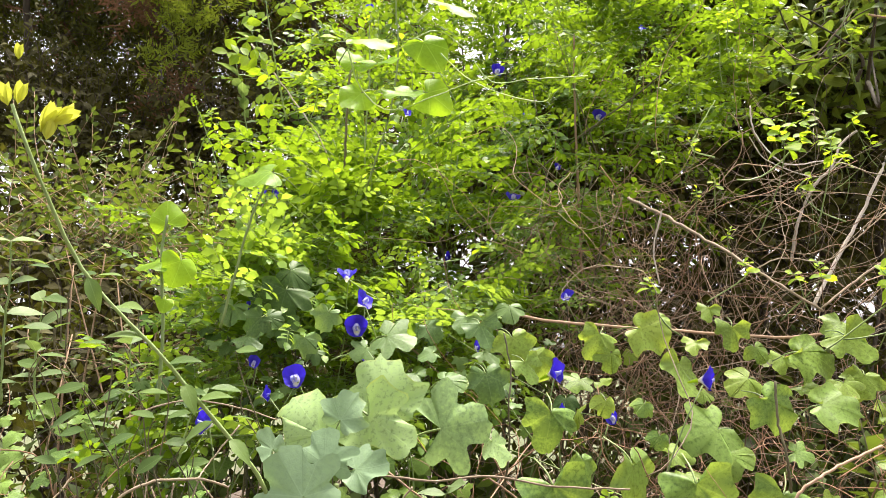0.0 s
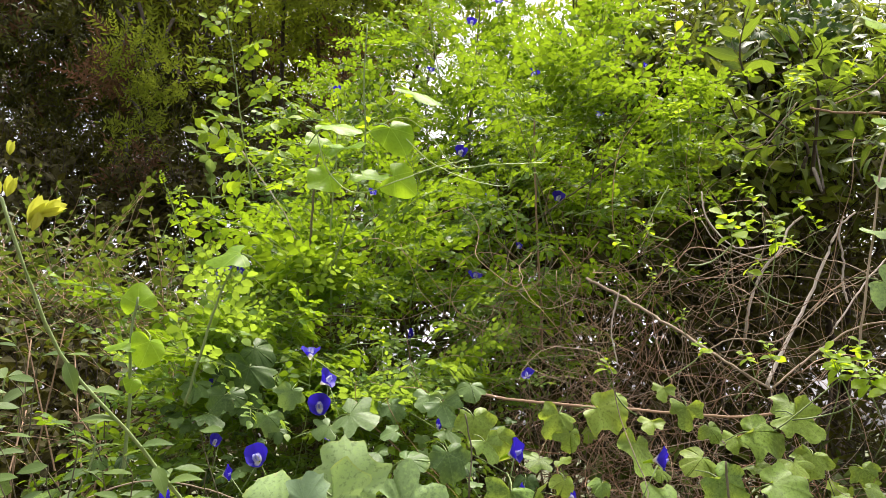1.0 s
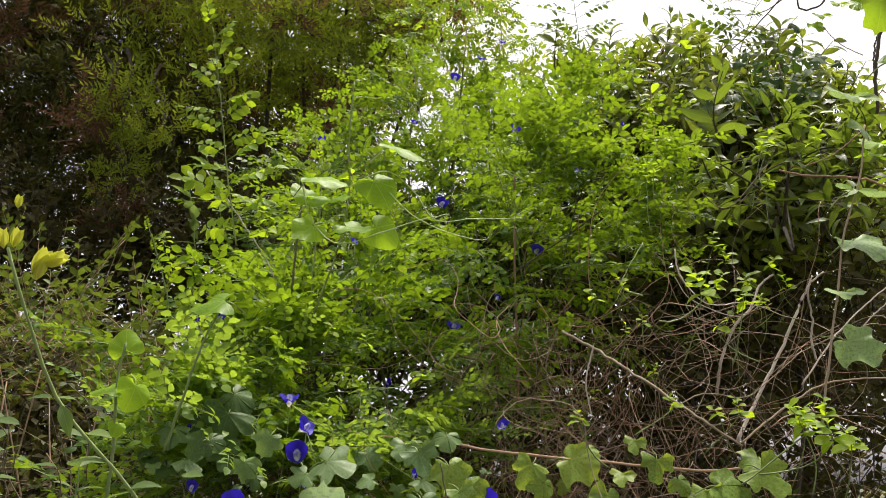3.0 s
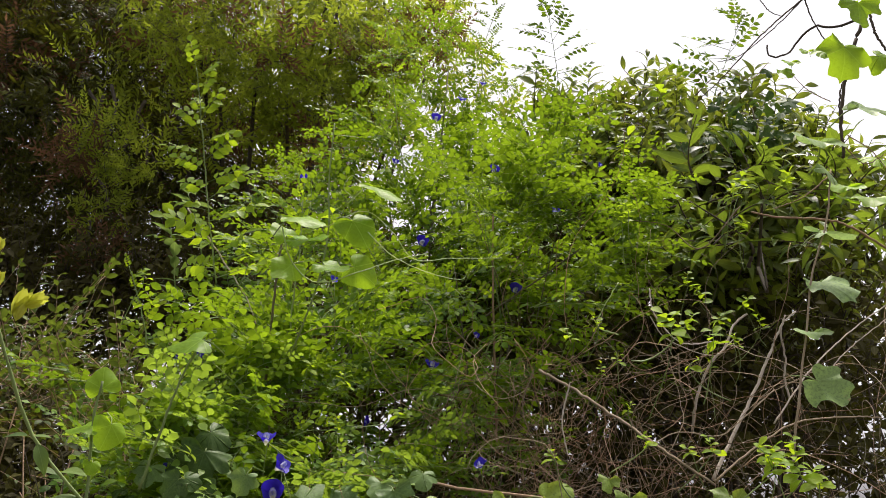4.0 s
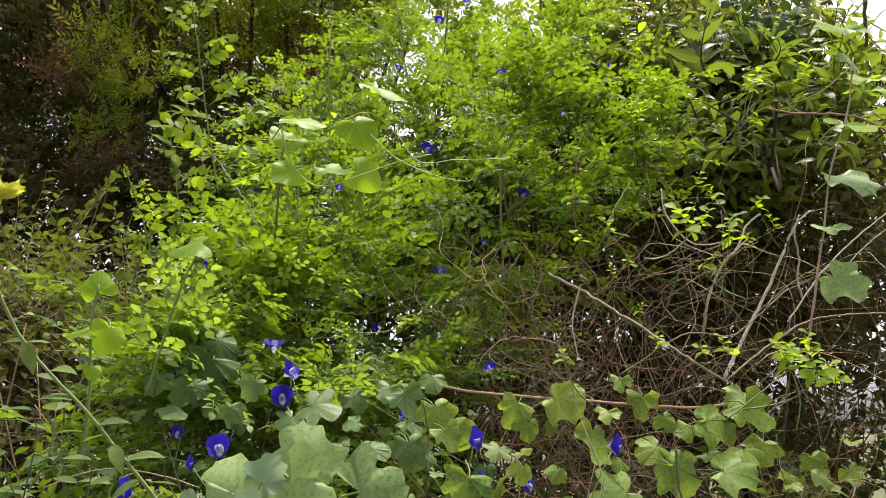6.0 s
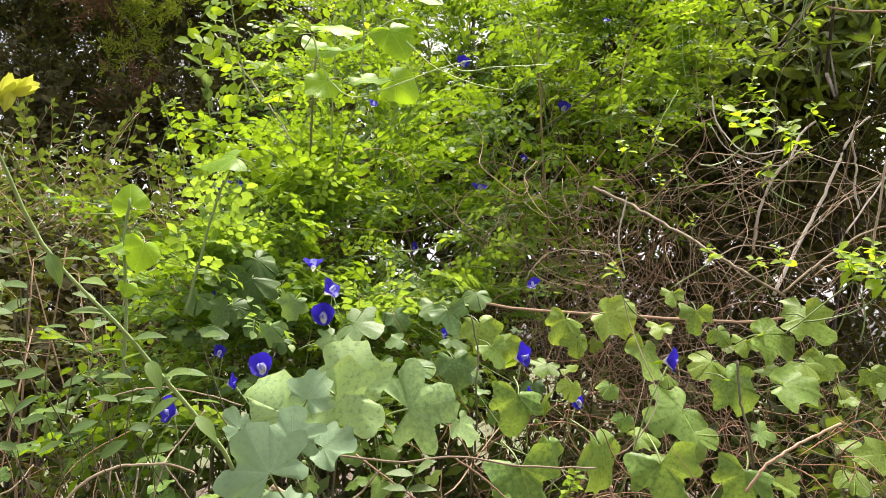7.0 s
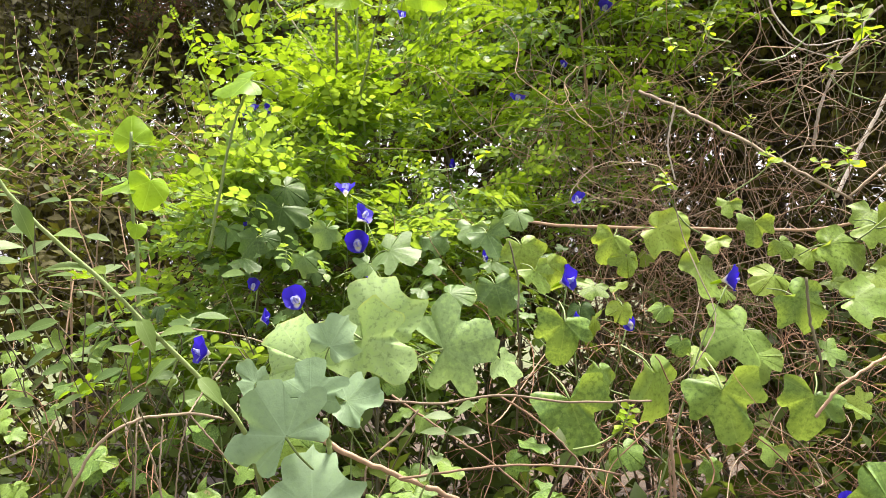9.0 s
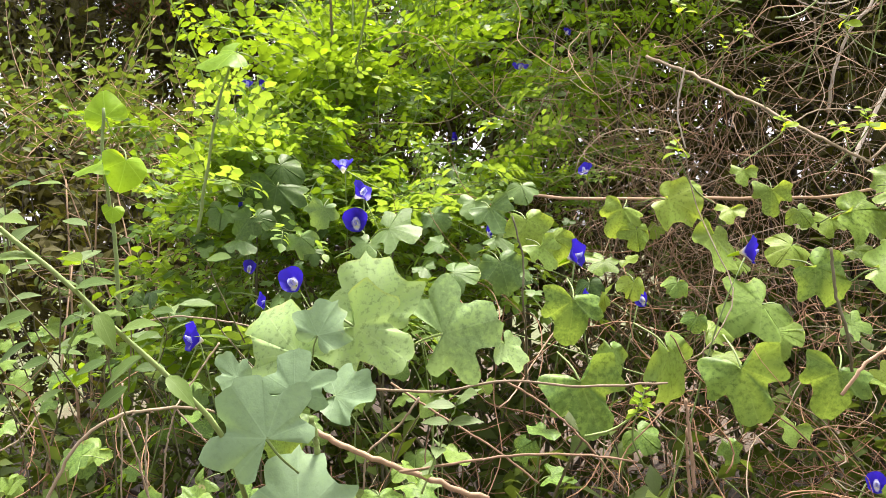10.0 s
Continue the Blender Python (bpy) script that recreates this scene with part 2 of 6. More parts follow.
def soil_material():
    n = Nodes("dry_soil_and_litter")
    pos = n.add("ShaderNodeNewGeometry").outputs["Position"]
    near = n.noise(pos, 9.0, 6.0, 0.7)
    broad = n.noise(pos, 0.25, 3.0)
    colour = n.ramp(n.math("ADD", n.math("MULTIPLY", near, 0.6), n.math("MULTIPLY", broad, 0.4)), (0.3, (0.05, 0.045, 0.025)), (0.5, (0.07, 0.085, 0.03)), (0.7, (0.12, 0.13, 0.05)))
    bump = n.add("ShaderNodeBump", Strength=0.6, Distance=0.03, Height=near)
    # litter round the bush, darkened so its colour carries the shade there
    litter = n.ramp(near, (0.3, (0.025, 0.018, 0.012)), (0.6, (0.085, 0.06, 0.038)), (0.8, (0.16, 0.12, 0.08)))
    away = n.add("ShaderNodeVectorMath", i0=pos, i1=(0.0, 3.5, 0.0))
    away.operation = "DISTANCE"
    field = n.math("SUBTRACT", n.math("ADD", n.math("MULTIPLY", away.outputs["Value"], 0.4), n.math("MULTIPLY", broad, 2.0)), 4.0, clamp=True)
    colour = n.mix(field, litter, colour)
    skin = n.add("ShaderNodeBsdfPrincipled", Base_Color=colour, Roughness=0.95, Normal=bump.outputs[0])
    n.add("ShaderNodeOutputMaterial", Surface=skin.outputs[0])
    return n.mat


SOIL = soil_material()


# ---- mesh templates: vertices, triangles, uv, material slot ----
def weld(pieces):
    """Joins templates into one."""
    v, f, u, m, base = [], [], [], [], 0
    for pv, pf, pu, pm in pieces:
        pu = pu if pu.shape[1] == 3 else np.column_stack([pu, np.zeros(len(pu))])
        v.append(pv), f.append(pf + base), u.append(pu), m.append(pm)
        base += len(pv)
    return np.concatenate(v), np.concatenate(f), np.concatenate(u), np.concatenate(m)


def put(piece, m):
    """A template moved by a 4 x 4 matrix."""
    a = np.array(m)
    return piece[0] @ a[:3, :3].T + a[:3, 3], piece[1], piece[2], piece[3]


def many(pieces, mats, choose):
    """Joins len(mats) copies: mats is (k, 4, 4), choose names the template of each."""
    out = []
    for i, piece in enumerate(pieces):
        a = mats[choose == i]
        if not len(a):
            continue
        v, f, u, m = piece
        pv = (np.einsum("kij,nj->kni", a[:, :3, :3], v) + a[:, None, :3, 3]).reshape(-1, 3)
        pf = (f[None] + (np.arange(len(a)) * len(v))[:, None, None]).reshape(-1, 3)
        out.append((pv, pf, np.tile(u, (len(a), 1)), np.tile(m, len(a))))
    return weld(out)


def mesh_of(name, piece, materials, smooth=True):
    v, f, u, m = piece
    mesh = bpy.data.meshes.new(name)
    mesh.vertices.add(len(v))
    mesh.vertices.foreach_set("co", np.ascontiguousarray(v, dtype=np.float32).ravel())
    mesh.loops.add(len(f) * 3)
    mesh.loops.foreach_set("vertex_index", np.ascontiguousarray(f, dtype=np.int32).ravel())
    mesh.polygons.add(len(f))
    mesh.polygons.foreach_set("loop_start", np.arange(0, len(f) * 3, 3, dtype=np.int32))
    mesh.polygons.foreach_set("material_index", np.ascontiguousarray(m, dtype=np.int32))
    mesh.polygons.foreach_set("use_smooth", np.full(len(f), smooth))
    layer = mesh.uv_layers.new(name="UVMap")
    layer.data.foreach_set("uv", np.ascontiguousarray(u[f.ravel(), :2], dtype=np.float32).ravel())
    if u.shape[1] == 3 and u[:, 2].any():  # how near the margin of a leaf
        rim = mesh.uv_layers.new(name="rim")
        rim.data.foreach_set("uv", np.ascontiguousarray(u[f.ravel()][:, [2, 2]], dtype=np.float32).ravel())
    for material in materials:
        mesh.materials.append(material)
    mesh.update(calc_edges=True)
    return mesh


def part(name, piece, materials, parent, label="", kind="", smooth=True):
    """One mesh object under a thing or under a part."""
    mesh = piece if isinstance(piece, bpy.types.Mesh) else mesh_of(name, piece, materials if isinstance(materials, (list, tuple)) else [materials], smooth)
    ob = new(name, mesh)
    ob.parent = parent
    return tagged(ob, label, kind=kind)


def thing(name, place, label, category, group="", kind=""):
    ob = new(name)
    ob.location = place
    ob.empty_display_size = 0.1
    return tagged(ob, label, category, group, kind)


def blade(length, width, stations=(0.0, 0.8, 1.0, 0.72, 0.0), fold=0.25, droop=0.2, slot=0):
    """A leaf blade along +y: widths at even steps, folded along its midrib, its tip bent down."""
    if stations == "oval":  # a plain oval of four triangles
        h = 0.5 * width
        v = [(0, 0, 0), (-0.85 * h, 0.28 * length, 0.1 * h), (-0.92 * h, 0.68 * length, -0.3 * droop * length), (0, length, -droop * length), (0.92 * h, 0.68 * length, -0.3 * droop * length), (0.85 * h, 0.28 * length, 0.1 * h)]
        return np.array(v, float), np.array([(0, 5, 1), (1, 5, 2), (5, 4, 2), (2, 4, 3)], int), np.array([(0.5 + x / width, y / length) for x, y, _ in v], float), np.full(4, slot)
    v, u, f = [], [], []
    steps = len(stations) - 1
    for i, w in enumerate(stations):
        s = i / steps
        y, z = length * s * (1 - 0.25 * droop * s), -droop * length * s * s
        half = 0.5 * width * w
        row = [0.0] if w == 0 else [-half, 0.0, half]
        for x in row:
            v.append((x, y, z + fold * abs(x)))
            u.append((0.5 + x / max(width, 1e-6), s))
    if len(stations) == 2:  # a flat diamond
        h = 0.5 * width
        v = [(0, 0, 0), (-h, 0.45 * length, 0.05 * length), (h, 0.45 * length, 0.05 * length), (0, length, -droop * length)]
        return np.array(v, float), np.array([(0, 2, 1), (1, 2, 3)], int), np.array([(0.5, 0), (0, 0.45), (1, 0.45), (0.5, 1)], float), np.full(2, slot)
    at, rows = 0, []
    for w in stations:
        rows.append(list(range(at, at + (1 if w == 0 else 3))))
        at += len(rows[-1])
    for a, b in zip(rows, rows[1:]):
        if len(a) == 1:
            f += [(a[0], b[1], b[0]), (a[0], b[2], b[1])]
        elif len(b) == 1:
            f += [(a[0], a[1], b[0]), (a[1], a[2], b[0])]
        else:
            for k in (0, 1):
                f += [(a[k], a[k + 1], b[k]), (a[k + 1], b[k + 1], b[k])]
    return np.array(v, float), np.array(f, int), np.array(u, float), np.full(len(f), slot)


def tube(points, r0, r1, sides=5, slot=0):
    """A tapered round stem through the points."""
    p = np.array(points, float)
    d = np.gradient(p, axis=0)
    d /= np.linalg.norm(d, axis=1)[:, None] + 1e-9
    ref = np.where(np.abs(d[:, 2:3]) < 0.9, [[0, 0, 1.0]], [[1.0, 0, 0]])
    a = np.cross(d, ref)
    a /= np.linalg.norm(a, axis=1)[:, None] + 1e-9
    b = np.cross(d, a)
    r = np.linspace(r0, r1, len(p))[:, None]
    ring = [p + r * (math.cos(2 * math.pi * k / sides) * a + math.sin(2 * math.pi * k / sides) * b) for k in range(sides)]
    v = np.stack(ring, 1).reshape(-1, 3)
    f = []
    for i in range(len(p) - 1):
        for k in range(sides):
            q, w = i * sides + k, i * sides + (k + 1) % sides
            f += [(q, w, q + sides), (w, w + sides, q + sides)]
    f += [(0, k + 1, k) for k in range(1, sides - 1)]
    end = (len(p) - 1) * sides
    f += [(end, end + k, end + k + 1) for k in range(1, sides - 1)]
    u = np.stack([np.tile(np.arange(sides) / sides, len(p)), np.repeat(np.linspace(0, 1, len(p)), sides)], 1)
    return v, np.array(f, int), u, np.full(len(f), slot)


def bend(points, steps=24):
    """A smooth curve through a few points (Catmull-Rom)."""
    p = [Vector(q) for q in points]
    p = [2 * p[0] - p[1], *p, 2 * p[-1] - p[-2]]
    out = []
    per = max(2, steps // (len(p) - 3))
    for i in range(1, len(p) - 2):
        for k in range(per):
            t = k / per
            a, b, c, d = p[i - 1], p[i], p[i + 1], p[i + 2]
            out.append(0.5 * (2 * b + (c - a) * t + (2 * a - 5 * b + 4 * c - d) * t * t + (3 * b - a - 3 * c + d) * t ** 3))
    out.append(p[-2])
    return np.array([tuple(q) for q in out])


def wander(start, way, length, bent=0.35, sag=0.1, steps=14, seeded=None):
    """A stem that starts along way and strays as it grows."""
    g = seeded or rng
    p, d = np.array(start, float), np.array(way, float)
    d /= np.linalg.norm(d)
    out = [p.copy()]
    drift = g.normal(0, bent, 3)
    for i in range(steps):
        drift = 0.7 * drift + g.normal(0, bent * 0.6, 3)
        d = d + drift * (2.0 / steps) + np.array([0, 0, -sag * 2.0 / steps])
        d /= np.linalg.norm(d)
        p = p + d * length / steps
        out.append(p.copy())
    return np.array(out)


def turn_to(way, up=(0, 0, 1), spin=0.0):
    """A rotation that takes +y to way and +z towards up."""
    y = Vector(way).normalized()
    x = y.cross(Vector(up))
    x = x.normalized() if x.length > 1e-4 else Vector((1, 0, 0))
    z = x.cross(y)
    m = Matrix((x, y, z)).transposed().to_4x4()
    return m @ Matrix.Rotation(spin, 4, "Y")


def pinnate(pairs, length, leaf_long, leaf_wide, slot=0, stem_slot=1, stations=(0.0, 0.85, 0.85, 0.0), droop=0.25, fold=0.2, thin=0.0012, spread=62):
    """A compound leaf along +y: paired leaflets and one at the tip."""
    out = []
    rib = np.array([(0, length * s, -droop * length * s * s) for s in (0.0, 1.0)])
    out.append(tube(rib, thin, thin * 0.6, 3, stem_slot))
    for i in range(pairs):
        s = 0.28 + 0.66 * i / max(1, pairs - 0.4)
        for side in (-1, 1):
            size = rng.uniform(0.85, 1.12)
            leaf = blade(leaf_long * size, leaf_wide * size, stations, fold, rng.uniform(0.1, 0.35), slot)
            m = Matrix.Translation((0, length * s, -droop * length * s * s)) @ Matrix.Rotation(radians(-side * (spread + rng.uniform(-10, 10))), 4, "Z") @ Matrix.Rotation(rng.normal(0, 0.3), 4, "Y") @ Matrix.Rotation(rng.normal(-0.1, 0.2), 4, "X")
            out.append(put(leaf, m))
    leaf = blade(leaf_long * 1.08, leaf_wide * 1.08, stations, fold, 0.25, slot)
    out.append(put(leaf, Matrix.Translation((0, length, -droop * length)) @ Matrix.Rotation(-0.3, 4, "X")))
    return weld(out)


def shoot(length, leaves, leaf_pieces, first=0.15, rise=45, thick=0.003, stem_slot=1, bent=0.25, tip_small=0.45, sag=0.0):
    """A leafy shoot along +z with alternate leaves: the whole, its bare stem, and (leaf, pose) of each leaf."""
    line = wander((0, 0, 0), (0, 0, 1), length, bent, sag, 10)
    stem = tube(line, thick, thick * 0.35, 3, stem_slot)
    placed = []
    for i in range(leaves):
        s = first + (1 - first) * i / max(1, leaves - 1)
        at = line[min(len(line) - 1, int(round(s * (len(line) - 1))))]
        around = i * 2.4 + rng.normal(0, 0.4)
        lift = radians(rise + rng.normal(0, 16) + 25 * s)
        way = (math.cos(around) * math.cos(lift), math.sin(around) * math.cos(lift), math.sin(lift))
        size = (1 - (1 - tip_small) * s ** 2) * rng.uniform(0.8, 1.15)
        m = Matrix.Translation(at) @ turn_to(way, (0, 0, 1), rng.normal(0, 0.35)) @ Matrix.Scale(size, 4)
        placed.append((int(rng.integers(len(leaf_pieces))), m))
    whole = weld([stem] + [put(leaf_pieces[k], m) for k, m in placed])
    return whole, stem, placed, leaf_pieces


def spray(length, leaves, leaf_pieces, thick=0.0026, stem_slot=1, droop=0.25):
    """A level leafy spray along +y, its leaves spread out flat to both sides with their upper faces up."""
    line = wander((0, 0, 0), (0, 1, 0.15), length, 0.3, droop, 10)
    stem = tube(line, thick, thick * 0.35, 3, stem_slot)
    placed = []
    for i in range(leaves):
        s = 0.12 + 0.88 * i / max(1, leaves - 1)
        at = line[min(len(line) - 1, int(round(s * (len(line) - 1))))]
        side = (1 if i % 2 else -1) * (1 - 0.6 * (i == leaves - 1))
        yaw, lift = side * radians(rng.normal(58, 16) * (1.1 - 0.5 * s)), radians(rng.normal(8, 16))
        way = (math.sin(yaw) * math.cos(lift), math.cos(yaw) * math.cos(lift), math.sin(lift))
        m = Matrix.Translation(at) @ turn_to(way, (0, 0, 1), rng.normal(0, 0.3)) @ Matrix.Scale(rng.uniform(0.75, 1.15) * (1 - 0.35 * s * s), 4)
        placed.append((int(rng.integers(len(leaf_pieces))), m))
    return weld([stem] + [put(leaf_pieces[k], m) for k, m in placed]), stem, placed, leaf_pieces


def on_blobs(blobs, count, inner=0.55, upward=0.25):
    """Places and outward ways in and on a cluster of rounded masses: (centre, radius, height factor)."""
    weights = np.array([b[1] ** 2 for b in blobs])
    picks = rng.choice(len(blobs), count, p=weights / weights.sum())
    d = rng.normal(0, 1, (count, 3))
    d[:, 2] = np.abs(d[:, 2]) * rng.choice([1, 1, 1, -1], count)
    d /= np.linalg.norm(d, axis=1)[:, None]
    r = inner + (1 - inner) * rng.random(count) ** 0.5
    centre = np.array([b[0] for b in blobs])[picks]
    size = np.array([(b[1], b[1], b[1] * b[2]) for b in blobs])[picks]
    lumps = 1 + 0.32 * np.array([noise.noise(Vector(c + 3.2 * q)) for c, q in zip(centre, d)])
    place = centre + d * size * (r * lumps)[:, None]
    way = d + rng.normal(0, 0.35, (count, 3)) + np.array([0, 0, upward])
    return place, way / np.linalg.norm(way, axis=1)[:, None]


def frames_of(place, way, size, tip=True):
    """4 x 4 matrices that stand +z (tip) or +y along way at each place."""
    out = np.zeros((len(place), 4, 4))
    for i, (p, w, s) in enumerate(zip(place, way, size)):
        m = turn_to(w, (rng.normal(0, 0.35), rng.normal(0, 0.35), 1.0) if not tip else (rng.normal(), rng.normal(), rng.normal()))
        if tip:
            m = m @ Matrix.Rotation(radians(-90), 4, "X")
        out[i] = np.array(Matrix.Translation(p) @ m @ Matrix.Scale(s, 4))
    return out


OVAL = (0.0, 0.85, 0.85, 0.0)
LANCE = (0.0, 0.75, 1.0, 0.85, 0.45, 0.0)
PEA_LEAVES = [pinnate(p, l, 0.040, 0.025, droop=d) for p, l, d in ((2, 0.07, 0.2), (3, 0.095, 0.3), (3, 0.10, 0.1), (2, 0.065, 0.45))]
PEA_FAR = [pinnate(p, l, 0.038, 0.022, stations="oval", droop=d) for p, l, d in ((2, 0.075, 0.2), (3, 0.10, 0.3), (3, 0.105, 0.1), (2, 0.07, 0.45))]

PEA_FAR_SPRAYS = [spray(l, k, PEA_FAR) for l, k in ((0.30, 9), (0.38, 11), (0.24, 7), (0.34, 10), (0.28, 9))]
PEA_SPRAYS = [spray(l, k, PEA_LEAVES) for l, k in ((0.30, 9), (0.38, 11), (0.24, 7), (0.34, 10), (0.28, 9))]


CLEAR = []


def open_to_light(place, way, reach):
    """Which shoots leave the flowers their space: False where a shoot would grow through or close before one."""
    keep = np.ones(len(place), bool)
    for c, r in CLEAR:
        for s in (0.0, 0.35, 0.7, 1.0):
            gap = place + way * (reach * s)[:, None] - np.array(c)
            keep &= ~((np.abs(gap[:, 0]) < r) & (np.abs(gap[:, 2] + 0.0) < r) & (gap[:, 1] < 0.06) & (gap[:, 1] > -0.9))
    return keep


def masses(name, place, blobs, label, category, shoots, slots, count, near_count, near_front, size=(0.75, 1.2), stems=0, stem_mat=None, inner=0.5, upward=0.25, base_spread=0.25, tip=True, stem_r=0.014, far_shoots=None):
    """A plant whose shoots fill rounded masses: stems from its foot, shoots near the viewer as parts, the rest joined."""
    root = thing(name, place, label, category)
    spots, ways = on_blobs(blobs, count, inner, upward)
    if not tip:  # level sprays
        ways[:, 2] *= 0.4
    sizes = rng.uniform(size[0], size[1], count)
    free = open_to_light(spots, ways, sizes * 0.36)
    spots, ways, sizes = spots[free], ways[free], sizes[free]
    count = len(spots)
    choose = rng.integers(0, len(shoots), count)
    mats = frames_of(spots, ways, sizes, tip)
    mats[:, :3, 3] -= np.array(place)
    order = np.argsort(spots[:, 1])
    near, far = order[:near_count], order[near_count:]
    if near_count:
        bare = [mesh_of("shoot_stem", s[1], slots) for s in shoots]
        leaf_meshes = [mesh_of("leaf", piece, slots) for piece in shoots[0][3]]
    for i in near:
        ob = part("leafy_shoot", bare[choose[i]], slots, root)
        ob.matrix_basis = Matrix(mats[i].tolist())
        for k, m in shoots[choose[i]][2]:
            part("leaf", leaf_meshes[k], slots, ob).matrix_basis = m
    if len(far):
        part("foliage", many([s[0] for s in far_shoots or shoots], mats[far], choose[far]), slots, root, kind="stuff")
    for i in range(stems):
        b = blobs[i % len(blobs)]
        foot = np.array((rng.normal(0, base_spread), rng.normal(0, base_spread), -0.03))
        head = np.array(b[0]) - np.array(place) + rng.normal(0, b[1] * 0.35, 3)
        mid = foot * 0.55 + head * 0.45 + rng.normal(0, 0.12, 3) + np.array((0, 0, 0.1))
        part("stem", tube(bend([foot, mid, head], 14), stem_r, stem_r * 0.3, 6), stem_mat, root)
    return root


# space round the flowers that the shoots leave open
for spot in ((-0.160, 1.671, 1.601), (-0.147, 1.689, 1.655), (-0.259, 1.553, 1.505), (-0.359, 1.333, 1.442), (-0.205, 1.865, 1.727), (-0.434, 1.892, 1.655), (-0.371, 1.699, 1.533), (-0.293, 1.473, 1.478), (-0.151, 1.754, 1.540), (0.197, 1.343, 1.512), (0.199, 1.316, 1.446), (0.308, 1.490, 1.429), (0.391, 1.189, 1.501), (0.307, 2.010, 1.681), (0.081, 1.759, 1.559), (-0.541, 2.360, 2.006), (-0.519, 2.361, 2.020), (-0.480, 2.363, 2.013), (-0.553, 2.311, 1.885), (0.421, 3.033, 2.236), (0.319, 3.011, 2.426), (0.017, 2.486, 1.839), (0.567, 2.957, 2.406), (-0.111, 2.630, 2.331), (0.221, 3.280, 2.701), (0.779, 3.152, 2.812), (0.298, 3.563, 3.443), (-0.314, 3.428, 3.041), (0.103, 3.555, 3.196), (0.442, 3.702, 3.626), (0.547, 3.668, 3.703), (0.697, 3.460, 3.343), (0.498, 2.984, 2.916), (0.979, 3.124, 3.017)):
    CLEAR.append((spot, 0.06 if spot[1] < 2.0 else 0.10))

# dark hollows at the edge of the bush
CLEAR += [((-1.012, 2.625, 1.753), 0.17), ((-1.043, 2.430, 1.611), 0.13), ((-0.769, 2.234, 1.668), 0.1), ((-0.116, 2.644, 1.830), 0.09), ((-0.772, 2.528, 1.818), 0.08)]
CLEAR += [((-1.325, 3.482, 1.802), 0.13), ((-1.505, 3.476, 1.711), 0.12)]

# ---- ground ----
def ground():
    n = 60
    xs = np.sign(np.linspace(-1, 1, n)) * np.abs(np.linspace(-1, 1, n)) ** 4 * 1500
    v = np.array([(x, y, 0.05 * noise.noise(Vector((x * 0.4, y * 0.4, 0))) if abs(x) + abs(y) < 60 else 0.0) for y in xs for x in xs])
    f = []
    for j in range(n - 1):
        for i in range(n - 1):
            a = j * n + i
            f += [(a, a + 1, a + n), (a + 1, a + n + 1, a + n)]
    ob = new("ground", mesh_of("ground", (v, np.array(f), v[:, :2] * 0.1, np.zeros(len(f), int)), [SOIL]))
    return tagged(ob, "dark soil with leaf litter and low grass", "ground", kind="structure")


ground()

# ---- far feathery trees ----
FROND = [pinnate(7, 0.42, 0.105, 0.030, stations=(0.0, 0.0), droop=d, thin=0.002, spread=56) for d in (0.3, 0.55, 0.8)]
FROND_SPRAY = [shoot(0.55, 10, FROND, rise=5, thick=0.006, bent=0.4, tip_small=0.7, sag=0.5) for _ in range(4)]


def feathery_tree(place, blobs, count, label, leaf):
    root = masses("feathery_tree", place, blobs, label, "tree", FROND_SPRAY, [leaf, BARK], count, 0, 0, (0.75, 1.25), len(blobs) + 2, BARK, 0.1, -0.1, 0.15, True, 0.05)
    # dead sprays, more than needed so their brown also tones the shade
    spots, ways = on_blobs(blobs, count // (4 if leaf is FEATHER_LEAF else 9), 0.6, -1.6)
    dead = frames_of(spots, ways, rng.uniform(0.6, 1.1, len(spots)))
    dead[:, :3, 3] -= np.array(place)
    part("dead_sprays", many([f[0] for f in FROND_SPRAY], dead, rng.integers(0, 4, len(spots))), [DEAD_LEAF, BARK], root, "hanging brown dead sprays", "stuff")
    part("trunk", tube(bend([(0, 0, -0.1), (0.1, 0.05, 1.2), (-0.1, 0.0, 2.6), (0.1, 0, 4.2)], 16), 0.16, 0.07, 10), BARK, root)
    return root


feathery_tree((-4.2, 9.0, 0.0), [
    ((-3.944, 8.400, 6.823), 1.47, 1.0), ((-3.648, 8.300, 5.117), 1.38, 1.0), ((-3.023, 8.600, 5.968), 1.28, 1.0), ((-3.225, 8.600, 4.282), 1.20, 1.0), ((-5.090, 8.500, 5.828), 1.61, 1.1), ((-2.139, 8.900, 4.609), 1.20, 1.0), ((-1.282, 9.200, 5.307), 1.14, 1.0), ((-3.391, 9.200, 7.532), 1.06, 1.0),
    # high crown out of sight, added to keep light off the hedge
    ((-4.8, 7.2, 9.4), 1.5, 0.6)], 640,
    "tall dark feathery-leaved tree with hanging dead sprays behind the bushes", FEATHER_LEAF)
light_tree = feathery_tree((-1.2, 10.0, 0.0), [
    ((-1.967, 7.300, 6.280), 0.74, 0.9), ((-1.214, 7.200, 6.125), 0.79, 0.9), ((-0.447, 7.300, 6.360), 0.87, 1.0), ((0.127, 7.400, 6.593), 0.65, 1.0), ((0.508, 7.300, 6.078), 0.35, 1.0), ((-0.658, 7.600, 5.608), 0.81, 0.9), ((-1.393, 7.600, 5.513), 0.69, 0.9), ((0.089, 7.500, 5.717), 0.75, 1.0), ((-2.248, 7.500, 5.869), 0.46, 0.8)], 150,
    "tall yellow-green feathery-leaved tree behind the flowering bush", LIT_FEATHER)
